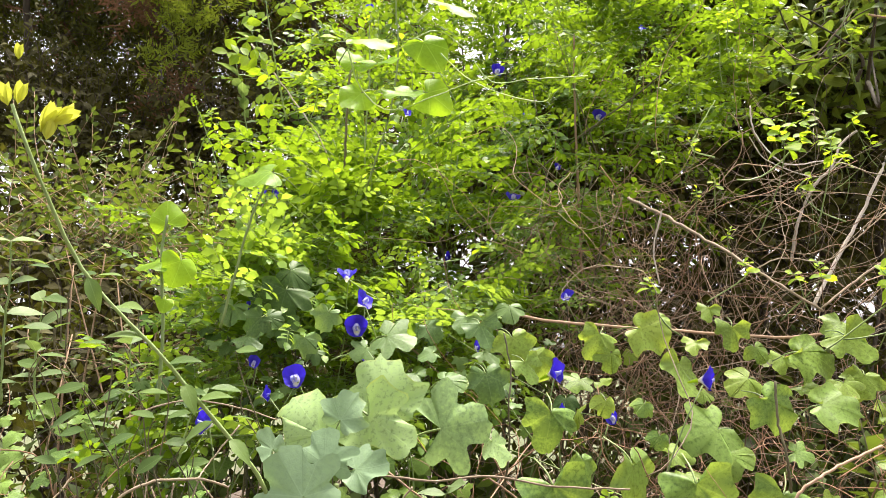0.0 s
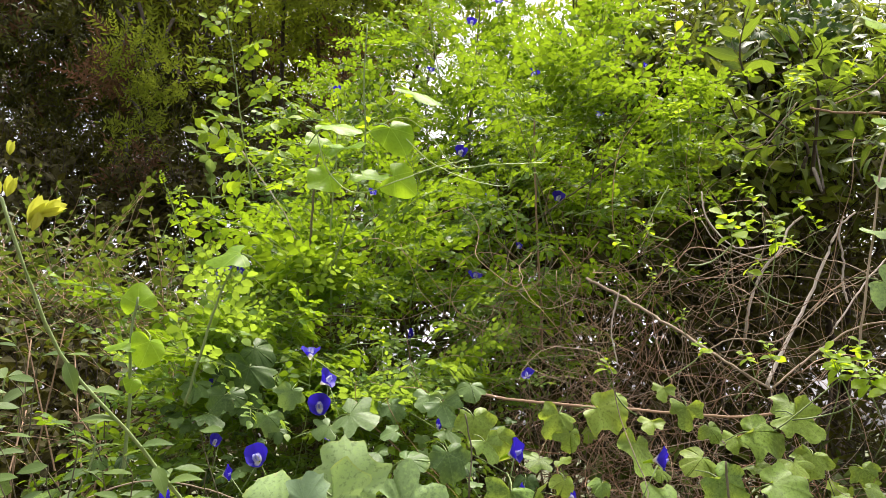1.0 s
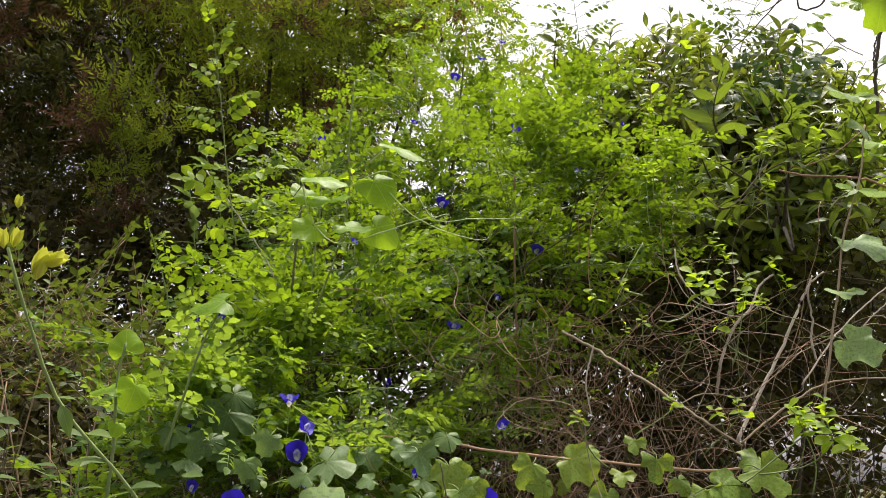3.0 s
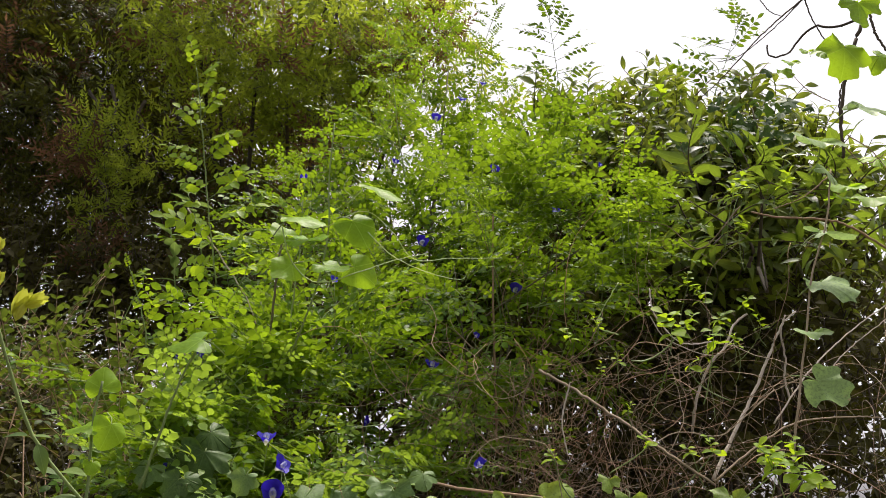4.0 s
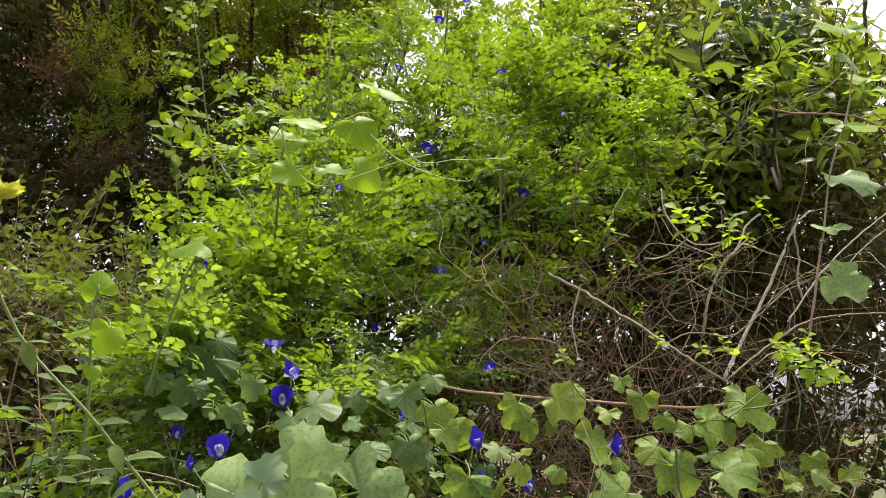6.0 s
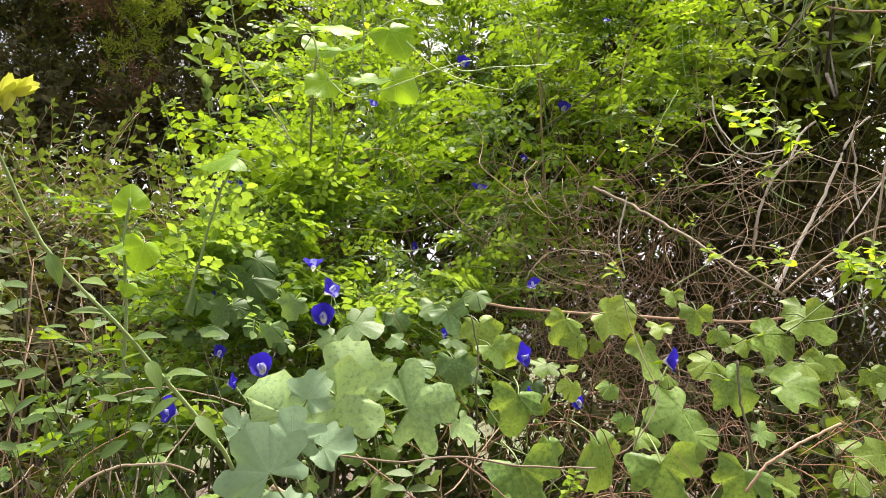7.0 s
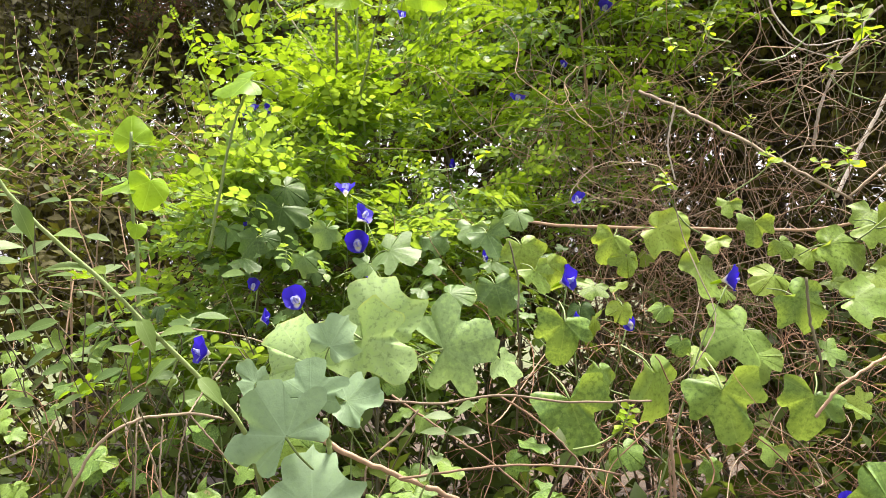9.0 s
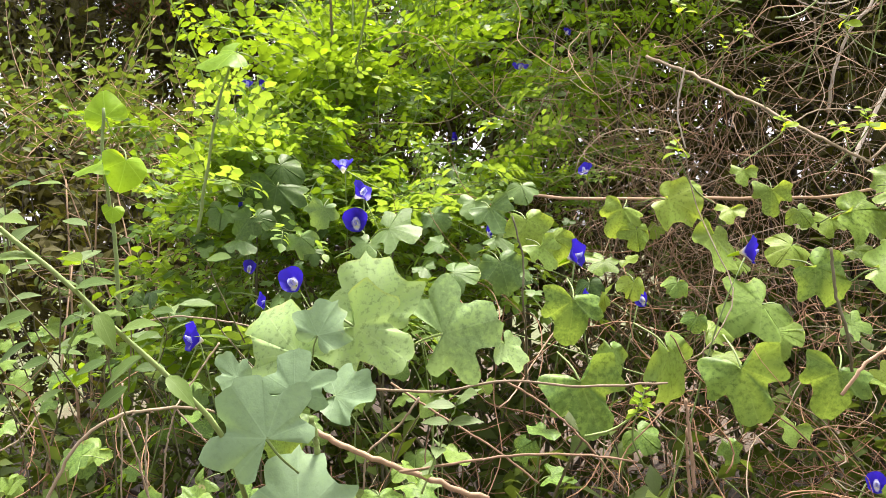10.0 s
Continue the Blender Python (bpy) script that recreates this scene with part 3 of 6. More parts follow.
for line, thick in ((((-0.847, 8.382, 5.499), (-0.784, 7.734, 6.165), (-0.705, 7.543, 6.404), (-0.605, 7.446, 6.672), (-0.520, 7.391, 7.139)), 0.035), (((-1.778, 8.158, 5.764), (-1.698, 7.840, 6.067), (-1.607, 7.661, 6.267), (-1.520, 7.638, 6.633)), 0.018), (((-0.801, 7.896, 6.000), (-0.879, 7.663, 6.404), (-0.854, 7.492, 6.914)), 0.02), (((-2.735, 7.552, 6.549), (-2.417, 7.417, 6.561), (-2.075, 7.354, 6.669)), 0.02)):
    part("limb", tube(bend([Vector(p) - light_tree.location for p in line], 16), thick, thick * 0.4, 6), BARK, light_tree, "dark bare limb")

# drooping branches before the dark tree; green ones have sunlight in their colour
for spot, count, leaf, label in (((-2.467, 6.600, 4.807), 2, LIT_FEATHER, "drooping feathery branch in a sunlit leaf tone"),
        ((-2.315, 6.600, 4.732), 3, LIT_FEATHER, "drooping feathery branch in a sunlit leaf tone"),
        ((-2.214, 6.700, 4.649), 3, LIT_FEATHER, "drooping feathery branch in a sunlit leaf tone"),
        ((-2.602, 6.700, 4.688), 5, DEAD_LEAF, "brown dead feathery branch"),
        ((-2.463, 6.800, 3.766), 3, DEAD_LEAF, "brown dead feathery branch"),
        ((-2.322, 6.800, 4.130), 2, LIT_FEATHER, "drooping feathery branch in a sunlit leaf tone"),
        ((-2.157, 6.900, 3.911), 2, LIT_FEATHER, "drooping feathery branch in a sunlit leaf tone"),
        ((-1.977, 6.600, 4.478), 3, LIT_FEATHER, "drooping feathery branch in a sunlit leaf tone"),
        ((-1.021, 6.800, 5.578), 4, LIT_FEATHER, "drooping feathery branch in a sunlit leaf tone"),
        ((-1.566, 6.800, 5.913), 4, LIT_FEATHER, "drooping feathery branch in a sunlit leaf tone"),
        ((-0.596, 6.800, 5.419), 4, LIT_FEATHER, "drooping feathery branch in a sunlit leaf tone"),
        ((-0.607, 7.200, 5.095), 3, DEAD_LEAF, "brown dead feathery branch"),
        ((-0.085, 6.800, 5.805), 4, LIT_FEATHER, "drooping feathery branch in a sunlit leaf tone"),
        ((-1.951, 7.000, 6.211), 3, LIT_FEATHER, "drooping feathery branch in a sunlit leaf tone")):
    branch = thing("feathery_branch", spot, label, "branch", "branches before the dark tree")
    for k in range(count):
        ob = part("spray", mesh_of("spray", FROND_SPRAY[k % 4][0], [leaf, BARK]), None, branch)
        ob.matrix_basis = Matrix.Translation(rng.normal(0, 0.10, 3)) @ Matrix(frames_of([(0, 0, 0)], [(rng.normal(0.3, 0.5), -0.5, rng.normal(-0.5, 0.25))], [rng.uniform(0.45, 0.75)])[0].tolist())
    part("twig", tube(wander((0, 0, 0), (-0.2, 0.6, 0.7), 1.1, 0.25, 0.1, 12), 0.012, 0.02, 5), BARK, branch)

# ---- dark hedge behind, shutting off most of the open ground ----
BROAD = [blade(0.085, 0.042, (0.0, 1.0, 0.0), 0.2, d) for d in (0.2, 0.45)]
BROAD_SHOOT = [shoot(0.5, k, BROAD, first=0.1, rise=20, thick=0.004, bent=0.4, tip_small=0.6, sag=0.15) for k in (15, 18, 13)]
# both hedges have their shade put into the leaf colour
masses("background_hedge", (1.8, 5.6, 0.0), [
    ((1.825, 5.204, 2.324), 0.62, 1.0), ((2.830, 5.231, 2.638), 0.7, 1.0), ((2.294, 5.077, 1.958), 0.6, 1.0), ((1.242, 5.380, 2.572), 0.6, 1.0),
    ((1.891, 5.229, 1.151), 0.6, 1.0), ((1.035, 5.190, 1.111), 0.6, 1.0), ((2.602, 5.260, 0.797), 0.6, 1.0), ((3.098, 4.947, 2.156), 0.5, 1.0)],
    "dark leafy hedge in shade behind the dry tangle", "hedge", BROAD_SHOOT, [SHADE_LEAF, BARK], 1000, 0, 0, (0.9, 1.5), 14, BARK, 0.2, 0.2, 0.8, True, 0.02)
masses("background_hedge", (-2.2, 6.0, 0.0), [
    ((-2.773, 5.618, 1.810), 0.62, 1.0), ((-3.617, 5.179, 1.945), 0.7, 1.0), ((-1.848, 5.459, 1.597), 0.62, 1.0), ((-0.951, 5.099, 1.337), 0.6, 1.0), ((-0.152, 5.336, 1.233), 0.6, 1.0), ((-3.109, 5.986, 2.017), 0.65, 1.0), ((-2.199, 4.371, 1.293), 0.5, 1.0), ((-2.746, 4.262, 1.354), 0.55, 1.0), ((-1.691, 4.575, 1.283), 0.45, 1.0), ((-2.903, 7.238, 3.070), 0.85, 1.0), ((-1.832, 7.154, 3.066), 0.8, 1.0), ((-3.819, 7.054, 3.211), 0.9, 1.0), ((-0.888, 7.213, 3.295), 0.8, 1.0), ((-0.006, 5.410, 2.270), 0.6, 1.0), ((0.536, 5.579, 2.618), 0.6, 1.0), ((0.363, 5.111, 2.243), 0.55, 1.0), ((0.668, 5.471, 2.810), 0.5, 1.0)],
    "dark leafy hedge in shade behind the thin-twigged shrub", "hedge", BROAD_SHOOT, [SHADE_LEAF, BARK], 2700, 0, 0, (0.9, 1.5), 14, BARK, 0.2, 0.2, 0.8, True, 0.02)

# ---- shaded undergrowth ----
# filler leaves added to hide the ground and darken the gaps
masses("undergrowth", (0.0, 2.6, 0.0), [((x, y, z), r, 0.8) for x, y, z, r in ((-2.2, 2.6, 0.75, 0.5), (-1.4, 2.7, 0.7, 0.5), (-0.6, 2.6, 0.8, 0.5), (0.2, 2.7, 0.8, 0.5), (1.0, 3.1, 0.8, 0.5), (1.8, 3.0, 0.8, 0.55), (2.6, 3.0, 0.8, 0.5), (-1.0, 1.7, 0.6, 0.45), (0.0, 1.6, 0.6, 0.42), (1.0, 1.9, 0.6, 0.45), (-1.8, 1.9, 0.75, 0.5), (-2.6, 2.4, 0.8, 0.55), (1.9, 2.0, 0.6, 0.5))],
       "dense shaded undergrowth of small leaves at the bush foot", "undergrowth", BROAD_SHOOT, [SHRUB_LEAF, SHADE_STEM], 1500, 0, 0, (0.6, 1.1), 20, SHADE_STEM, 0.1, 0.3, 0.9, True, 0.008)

# ---- flowering bush in the middle ----
masses("flowering_bush", (0.0, 3.6, 0.0), [
    ((0.365, 4.508, 4.142), 0.30, 1.3), ((0.279, 4.467, 3.329), 0.58, 1.0), ((-0.276, 4.090, 3.007), 0.33, 1.0), ((0.811, 4.090, 3.065), 0.38, 1.0),
    ((0.137, 3.612, 2.438), 0.62, 1.0), ((-0.293, 3.213, 2.151), 0.32, 1.0), ((0.572, 3.389, 2.366), 0.45, 1.0), ((-0.073, 2.974, 1.863), 0.5, 1.0),
    ((0.856, 4.713, 3.403), 0.45, 1.0), ((0.820, 4.592, 2.822), 0.5, 1.0), ((0.348, 4.491, 2.921), 0.6, 1.0), ((-0.239, 2.454, 1.645), 0.34, 1.0), ((0.030, 2.783, 1.816), 0.42, 1.0), ((-0.342, 2.283, 1.422), 0.4, 1.0)], 
    "tall light-green bush overgrown with blue-flowered pea vines", "bush", PEA_SPRAYS, [PEA_LEAF, GREEN_STEM], 1000, 170, 0, (0.6, 1.2), 16, SHADE_STEM, 0.5, 0.3, 0.25, False, far_shoots=PEA_FAR_SPRAYS)

masses("pea_vine_growth", (-0.15, 2.2, 0.0), [
    ((-0.238, 2.466, 1.914), 0.22, 0.9), ((-0.418, 2.360, 1.808), 0.22, 0.9), ((-0.085, 2.473, 1.837), 0.2, 0.9), ((-0.589, 2.303, 1.772), 0.2, 0.9), ((-0.285, 2.216, 1.638), 0.18, 0.9), ((-0.451, 2.110, 1.581), 0.18, 0.9), ((-0.031, 2.326, 1.649), 0.18, 0.9)],
    "dense light-green pea vine growth at the front of the bush", "vine", PEA_SPRAYS, [PEA_LEAF, GREEN_STEM], 200, 70, 0, (0.6, 1.0), 6, SHADE_STEM, 0.4, 0.35, 0.15, False, 0.006)

masses("pea_vine_growth", (-0.2, 1.9, 0.0), [
    ((-0.485, 2.058, 1.651), 0.2, 0.9), ((-0.299, 1.966, 1.581), 0.2, 0.9), ((-0.124, 1.973, 1.566), 0.17, 0.9), ((-0.392, 2.211, 1.719), 0.2, 0.9), ((-0.166, 2.220, 1.699), 0.18, 0.9), ((0.024, 2.129, 1.567), 0.18, 0.9), ((0.149, 2.333, 1.663), 0.2, 0.9), ((-0.261, 1.718, 1.467), 0.16, 0.8)],
    "shaded green pea vine growth round the blue flowers", "vine", PEA_SPRAYS, [COOL_PEA, GREEN_STEM], 220, 40, 0, (0.55, 0.9), 8, SHADE_STEM, 0.3, 0.5, 0.2, False, 0.005, far_shoots=PEA_FAR_SPRAYS)

masses("pea_vine_growth", (0.5, 3.0, 0.0), [
    ((0.318, 2.500, 2.350), 0.16, 0.8), ((0.448, 2.388, 2.181), 0.17, 0.8), ((0.655, 2.646, 2.467), 0.2, 0.8), ((0.645, 2.461, 2.232), 0.17, 0.8), ((0.408, 2.593, 2.526), 0.18, 0.8), ((0.818, 2.702, 2.578), 0.2, 0.8), ((0.750, 2.520, 2.348), 0.15, 0.8), ((0.592, 2.813, 2.773), 0.2, 0.8), ((0.785, 2.961, 2.917), 0.2, 0.8), ((0.298, 2.310, 2.131), 0.13, 0.8), ((0.788, 2.811, 2.732), 0.18, 0.8)],
    "light-green pea vine growth between the bush and the glossy-leaved tree", "vine", PEA_SPRAYS, [PEA_LEAF, GREEN_STEM], 230, 24, 0, (0.55, 0.95), 5, SHADE_STEM, 0.3, 0.4, 0.2, False, 0.005, far_shoots=PEA_FAR_SPRAYS)

# ---- glossy-leaved tree ----
GLOSSY = [blade(0.130, 0.038, LANCE, 0.3, d) for d in (0.2, 0.4, 0.6)]
GLOSSY_SHOOT = [shoot(0.22, k, GLOSSY, first=0.3, rise=15, thick=0.004, bent=0.3, tip_small=0.6) for k in (9, 11, 8)]
BOUGH_SHOOT = [spray(0.24, k, GLOSSY, 0.004) for k in (6, 8, 7)]
masses("glossy_leaf_tree", (1.9, 4.6, 0.0), [
    ((0.927, 4.200, 3.737), 0.14, 0.8), ((1.228, 4.100, 3.593), 0.18, 0.75), ((1.482, 4.100, 3.710), 0.18, 0.8), ((1.708, 4.100, 3.828), 0.11, 1.0), ((1.604, 4.000, 3.405), 0.28, 0.8), ((1.862, 3.800, 3.294), 0.24, 0.8), ((2.051, 3.900, 3.478), 0.22, 0.8), ((2.139, 3.700, 3.197), 0.26, 0.7), ((2.346, 3.600, 2.950), 0.20, 0.8), ((1.309, 4.000, 3.261), 0.34, 0.8), ((1.683, 3.800, 3.034), 0.38, 0.8), ((2.039, 3.600, 2.824), 0.30, 0.8), ((1.557, 3.500, 2.638), 0.22, 0.8), ((1.880, 3.400, 2.563), 0.21, 0.8), ((1.678, 3.500, 2.505), 0.18, 0.8)],
    "spreading tree with long dark glossy leaves", "tree", GLOSSY_SHOOT, [GLOSSY_LEAF, BARK], 620, 100, 0, (0.8, 1.3), 9, BARK, 0.3, 0.2, 0.1, True, 0.03)
# low bough with larger, lighter leaves in front of the tree
masses("glossy_bough", (1.542, 3.000, 2.538), [
    ((1.338, 2.950, 2.806), 0.13, 0.6), ((1.537, 2.900, 2.867), 0.14, 0.5), ((1.563, 2.900, 2.696), 0.16, 0.6), ((1.747, 2.800, 2.712), 0.15, 0.6), ((1.928, 2.800, 2.694), 0.13, 0.7), ((1.321, 2.900, 2.594), 0.13, 0.7), ((1.788, 2.800, 2.527), 0.13, 0.7)],
    "drooping bough with long yellow-green glossy leaves", "bough", BOUGH_SHOOT, [GLOSSY_LIGHT, BARK], 40, 40, 0, (0.9, 1.2), 3, BARK, 0.2, 0.0, 0.05, False, 0.008)

# dark-coloured leaves added to fill the shaded interior
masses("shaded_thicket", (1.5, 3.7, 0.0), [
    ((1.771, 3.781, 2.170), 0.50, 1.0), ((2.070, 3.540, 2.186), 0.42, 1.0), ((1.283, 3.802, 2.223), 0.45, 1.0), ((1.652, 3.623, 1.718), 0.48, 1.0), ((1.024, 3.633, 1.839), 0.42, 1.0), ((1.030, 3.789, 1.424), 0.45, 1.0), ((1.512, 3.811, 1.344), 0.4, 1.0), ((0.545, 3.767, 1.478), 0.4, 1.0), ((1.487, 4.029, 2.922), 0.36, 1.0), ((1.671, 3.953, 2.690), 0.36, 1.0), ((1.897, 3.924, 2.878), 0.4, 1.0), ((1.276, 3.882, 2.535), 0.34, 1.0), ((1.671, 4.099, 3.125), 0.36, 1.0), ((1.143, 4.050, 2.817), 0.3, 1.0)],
    "dark leafy thicket filling the shade under the glossy-leaved tree", "thicket", BROAD_SHOOT, [SHADE_LEAF, BARK], 860, 0, 0, (0.7, 1.1), 14, BARK, 0.0, 0.2, 0.5, True, 0.012)

# ---- thin-twigged shrub ----
SMALL = [blade(0.046, 0.024, OVAL, 0.2, d) for d in (0.1, 0.3)]
TWIG_SPRAY = [spray(0.46, k, SMALL, 0.0022, droop=0.1) for k in (17, 20, 15, 18)]
masses("thin_twigged_shrub", (-1.2, 3.0, 0.0), [
    ((-1.309, 3.480, 1.911), 0.30, 0.8), ((-1.642, 3.274, 1.973), 0.35, 0.9), ((-0.919, 3.449, 1.909), 0.26, 0.8), ((-0.982, 3.109, 1.673), 0.34, 0.8), ((-1.290, 2.979, 1.859), 0.34, 0.8), ((-1.603, 2.794, 1.741), 0.36, 0.8), ((-0.913, 2.893, 1.750), 0.3, 0.8)],
    "open shrub with thin arching twigs and small grey-green leaves", "shrub", TWIG_SPRAY, [SHRUB_LEAF, DRY_STEM], 330, 50, 0, (0.7, 1.25), 12, DRY_STEM, 0.2, 0.2, 0.25, False, 0.008)


# ---- gourd vines ----
OUTLINES = {  # right half of a leaf from its stalk round to its tip
    "square": ((0.03, -0.02), (0.16, -0.26), (0.42, -0.36), (0.62, -0.30), (0.64, -0.08), (0.84, 0.14), (0.86, 0.36), (0.62, 0.44), (0.50, 0.56), (0.50, 0.78), (0.40, 0.98), (0.18, 1.0), (0.0, 1.06)),
    "round": ((0.03, -0.04), (0.22, -0.30), (0.54, -0.34), (0.72, -0.14), (0.74, 0.06), (0.84, 0.28), (0.74, 0.46), (0.54, 0.56), (0.46, 0.80), (0.24, 0.96), (0.0, 1.04)),
    "ivy": ((0.03, 0.0), (0.18, -0.16), (0.42, -0.30), (0.66, -0.34), (0.78, -0.20), (0.72, 0.08), (0.82, 0.32), (0.66, 0.46), (0.44, 0.44), (0.42, 0.66), (0.37, 0.92), (0.18, 1.06), (0.0, 1.12)),
    "heart": ((0.03, 0.0), (0.20, -0.20), (0.48, -0.26), (0.68, -0.06), (0.72, 0.24), (0.60, 0.54), (0.38, 0.82), (0.16, 1.0), (0.0, 1.12)),
    "oak": ((0.03, 0.0), (0.20, -0.26), (0.48, -0.40), (0.68, -0.32), (0.64, -0.08), (0.76, 0.04), (0.96, 0.14), (0.96, 0.36), (0.72, 0.48), (0.48, 0.46), (0.40, 0.56), (0.42, 0.76), (0.38, 0.96), (0.18, 1.04), (0.0, 1.02)),
}


def lobed(size, form="square", cup=0.15, ripple=0.05, around=48, rings=4, slot=0):
    """A palmate leaf: its stalk joins at the origin, its tip points along +y, its upper face along +z."""
    half = OUTLINES[form]
    ring = []
    for side in (1, -1):
        pts = np.array(half, float) + rng.normal(0, 0.038, (len(half), 2))
        pts[0], pts[-1] = half[0], (half[-1][0], pts[-1][1])
        pts[:, 0] *= side
        fine = bend([(x, y, 0) for x, y in pts], around // 2)[:, :2]
        idx = np.linspace(0, len(fine) - 1, around // 2 + 1).round().astype(int)
        ring.append(fine[idx])
    edge = np.concatenate([ring[0], ring[1][::-1][1:]])
    edge += rng.normal(0, 0.008, edge.shape)
    n, phase, scale = len(edge), rng.uniform(0, 6.28), 0.66 * size
    v, u, f = [(0.0, 0.0, 0.0)], [(0.5, 0.5, 0.0)], []
    for k in range(1, rings + 1):
        s = k / rings
        for x, y in edge:
            q2, t = (x * x + y * y) * s * s, math.atan2(x, y)
            z = -cup * q2 * 0.9 + ripple * 1.5 * s * s * math.sin(2.0 * t + phase) + 0.9 * ripple * s ** 3 * math.sin(5 * t + 2.3 * phase) + 0.25 * ripple * s ** 4 * math.sin(13 * t)
            v.append((x * s * scale, y * s * scale, z * scale))
            u.append((0.5 + 0.5 * x * s, 0.5 + 0.5 * y * s, s))
    for k in range(n - 1):
        f.append((0, 1 + k + 1, 1 + k))
    for r in range(rings - 1):
        b = 1 + r * n
        for k in range(n - 1):
            q, w = b + k, b + k + 1
            f += [(q, w, q + n), (w, w + n, q + n)]
    return np.array(v), np.array(f, int), np.array(u), np.full(len(f), slot)


def stalked(size, **more):
    """A lobed leaf with its stalk."""
    stalk = bend([(0, 0, 0), (0, -0.22 * size, -0.12 * size), (0.03 * size, -0.45 * size, -0.42 * size)], 8)
    return weld([lobed(size, **more), tube(stalk, 0.016 * size + 0.0003, 0.012 * size + 0.0003, 5, 1)])


GOURD_FORMS = (("square", 0.15, 0.08), ("round", 0.3, 0.07), ("ivy", 0.05, 0.08), ("square", -0.2, 0.09), ("round", 0.4, 0.08), ("ivy", 0.4, 0.09), ("oak", 0.1, 0.04), ("oak", 0.15, 0.05), ("square", 0.35, 0.10), ("heart", 0.25, 0.06), ("heart", -0.15, 0.08))
GOURD = [stalked(1.0, form=f, cup=c, ripple=r) for f, c, r in GOURD_FORMS]
GOURD_FAR = [stalked(1.0, form=f, cup=c, ripple=r, around=24, rings=2) for f, c, r in GOURD_FORMS]
GOURD_MESH = [mesh_of("gourd_leaf", g, [GOURD_LEAF, GREEN_STEM]) for g in GOURD]
PALE_MESH = [mesh_of("pale_gourd_leaf", g, [PALE_GOURD, GREEN_STEM]) for g in GOURD]
WAXY_MESH = [mesh_of("waxy_leaf", g, [BLOOMED_LEAF, GREEN_STEM]) for g in GOURD]
LIT_MESH = [mesh_of("lit_gourd_leaf", g, [LIT_GOURD, GREEN_STEM]) for g in GOURD]
SUNLIT_MESH = [mesh_of("sunlit_leaf", g, [SUNLIT_GOURD, GREEN_STEM]) for g in GOURD]
COOL_MESH = [mesh_of("cool_gourd_leaf", g, [COOL_GOURD, GREEN_STEM]) for g in GOURD]
DEEP_MESH = [mesh_of("shade_toned_gourd_leaf", g, [DEEP_GOURD, GREEN_STEM]) for g in GOURD]
# young shoots share the gourd leaf with backlight in its colour
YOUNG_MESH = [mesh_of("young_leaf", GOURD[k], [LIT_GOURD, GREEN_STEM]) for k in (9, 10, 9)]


def facing(place, size, spin=0.0, tilt=0.0, yaw=0.0):
    """A leaf pose: upright facing the viewer with its tip down; spin turns it in its plane, tilt lays it back, yaw turns it sideways."""
    base = Matrix(((-1, 0, 0), (0, 0, -1), (0, -1, 0))).to_4x4()
    turn = Matrix.Rotation(radians(yaw), 4, "Z") @ Matrix.Rotation(radians(-tilt), 4, "X") @ Matrix.Rotation(radians(spin), 4, "Y")
    return Matrix.Translation(place) @ turn @ base @ Matrix.Scale(size, 4)


def vine(name, place, label, leaves, meshes, category="vine"):
    """A vine with hand-placed leaves: (place, size, spin, tilt, yaw, which)."""
    root = thing(name, place, label, category)
    for p, size, spin, tilt, yaw, which in leaves:
        ob = part("leaf", meshes[which % len(meshes)], None, root)
        ob.matrix_basis = Matrix.Translation(-Vector(place)) @ facing(p, size, spin, tilt, yaw)
    return root


def runner(root, points, r0, r1, material, name="stem", sides=6, steps=24, label=""):
    """A stem of a vine through a few places."""
    base = Vector(root.location)
    line = bend([Vector(p) - base for p in points], steps)
    line[1:-1] += rng.normal(0, r0 * 0.3, (len(line) - 2, 3))
    return part(name, tube(line, r0, r1, sides), material, root, label)


low_vine = vine("gourd_vine", (0.55, 0.8, 0.0), "gourd vine with mottled lobed leaves climbing over dry stems", [
    ((0.171, 1.199, 1.356), 0.099, -15, 12, 8, 2),
    ((0.370, 1.204, 1.356), 0.098, -12, 8, -8, 2),
    ((0.506, 1.249, 1.333), 0.083, 22, 15, -10, 5),
    ((0.289, 1.231, 1.378), 0.095, -5, 5, 48, 0),
    ((0.181, 1.286, 1.451), 0.080, 12, 12, 10, 5),
    ((0.431, 1.293, 1.423), 0.091, 70, 35, 0, 6),
    ((0.525, 1.344, 1.463), 0.080, -40, 20, 0, 8),
    ((0.613, 1.346, 1.454), 0.083, -80, 45, -10, 0),
    ((0.401, 0.827, 1.306), 0.061, 170, 15, -10, 1),
    ((0.230, 1.320, 1.376), 0.055, 10, 15, 45, 0),
    ((0.338, 1.271, 1.415), 0.032, 20, 20, 0, 4),
    ((0.455, 1.325, 1.381), 0.063, -80, 40, 0, 1),
    ((0.149, 1.362, 1.526), 0.053, -20, 20, 20, 2),
    ((0.328, 1.319, 1.460), 0.034, 30, 30, 0, 4),
    ((0.558, 1.328, 1.383), 0.044, -70, 45, 0, 6),
    ((0.241, 1.224, 1.282), 0.047, -30, 40, 0, 1),
    ((0.456, 1.281, 1.260), 0.042, 40, 40, 10, 2),
    ((0.367, 1.279, 1.242), 0.038, 0, 20, 30, 0)], GOURD_MESH)
runner(low_vine, [(0.100, 1.058, 1.564), (0.107, 1.051, 1.516), (0.103, 1.042, 1.477), (0.103, 1.065, 1.421), (0.095, 1.118, 1.332)], 0.0011, 0.0014, SHADE_STEM)
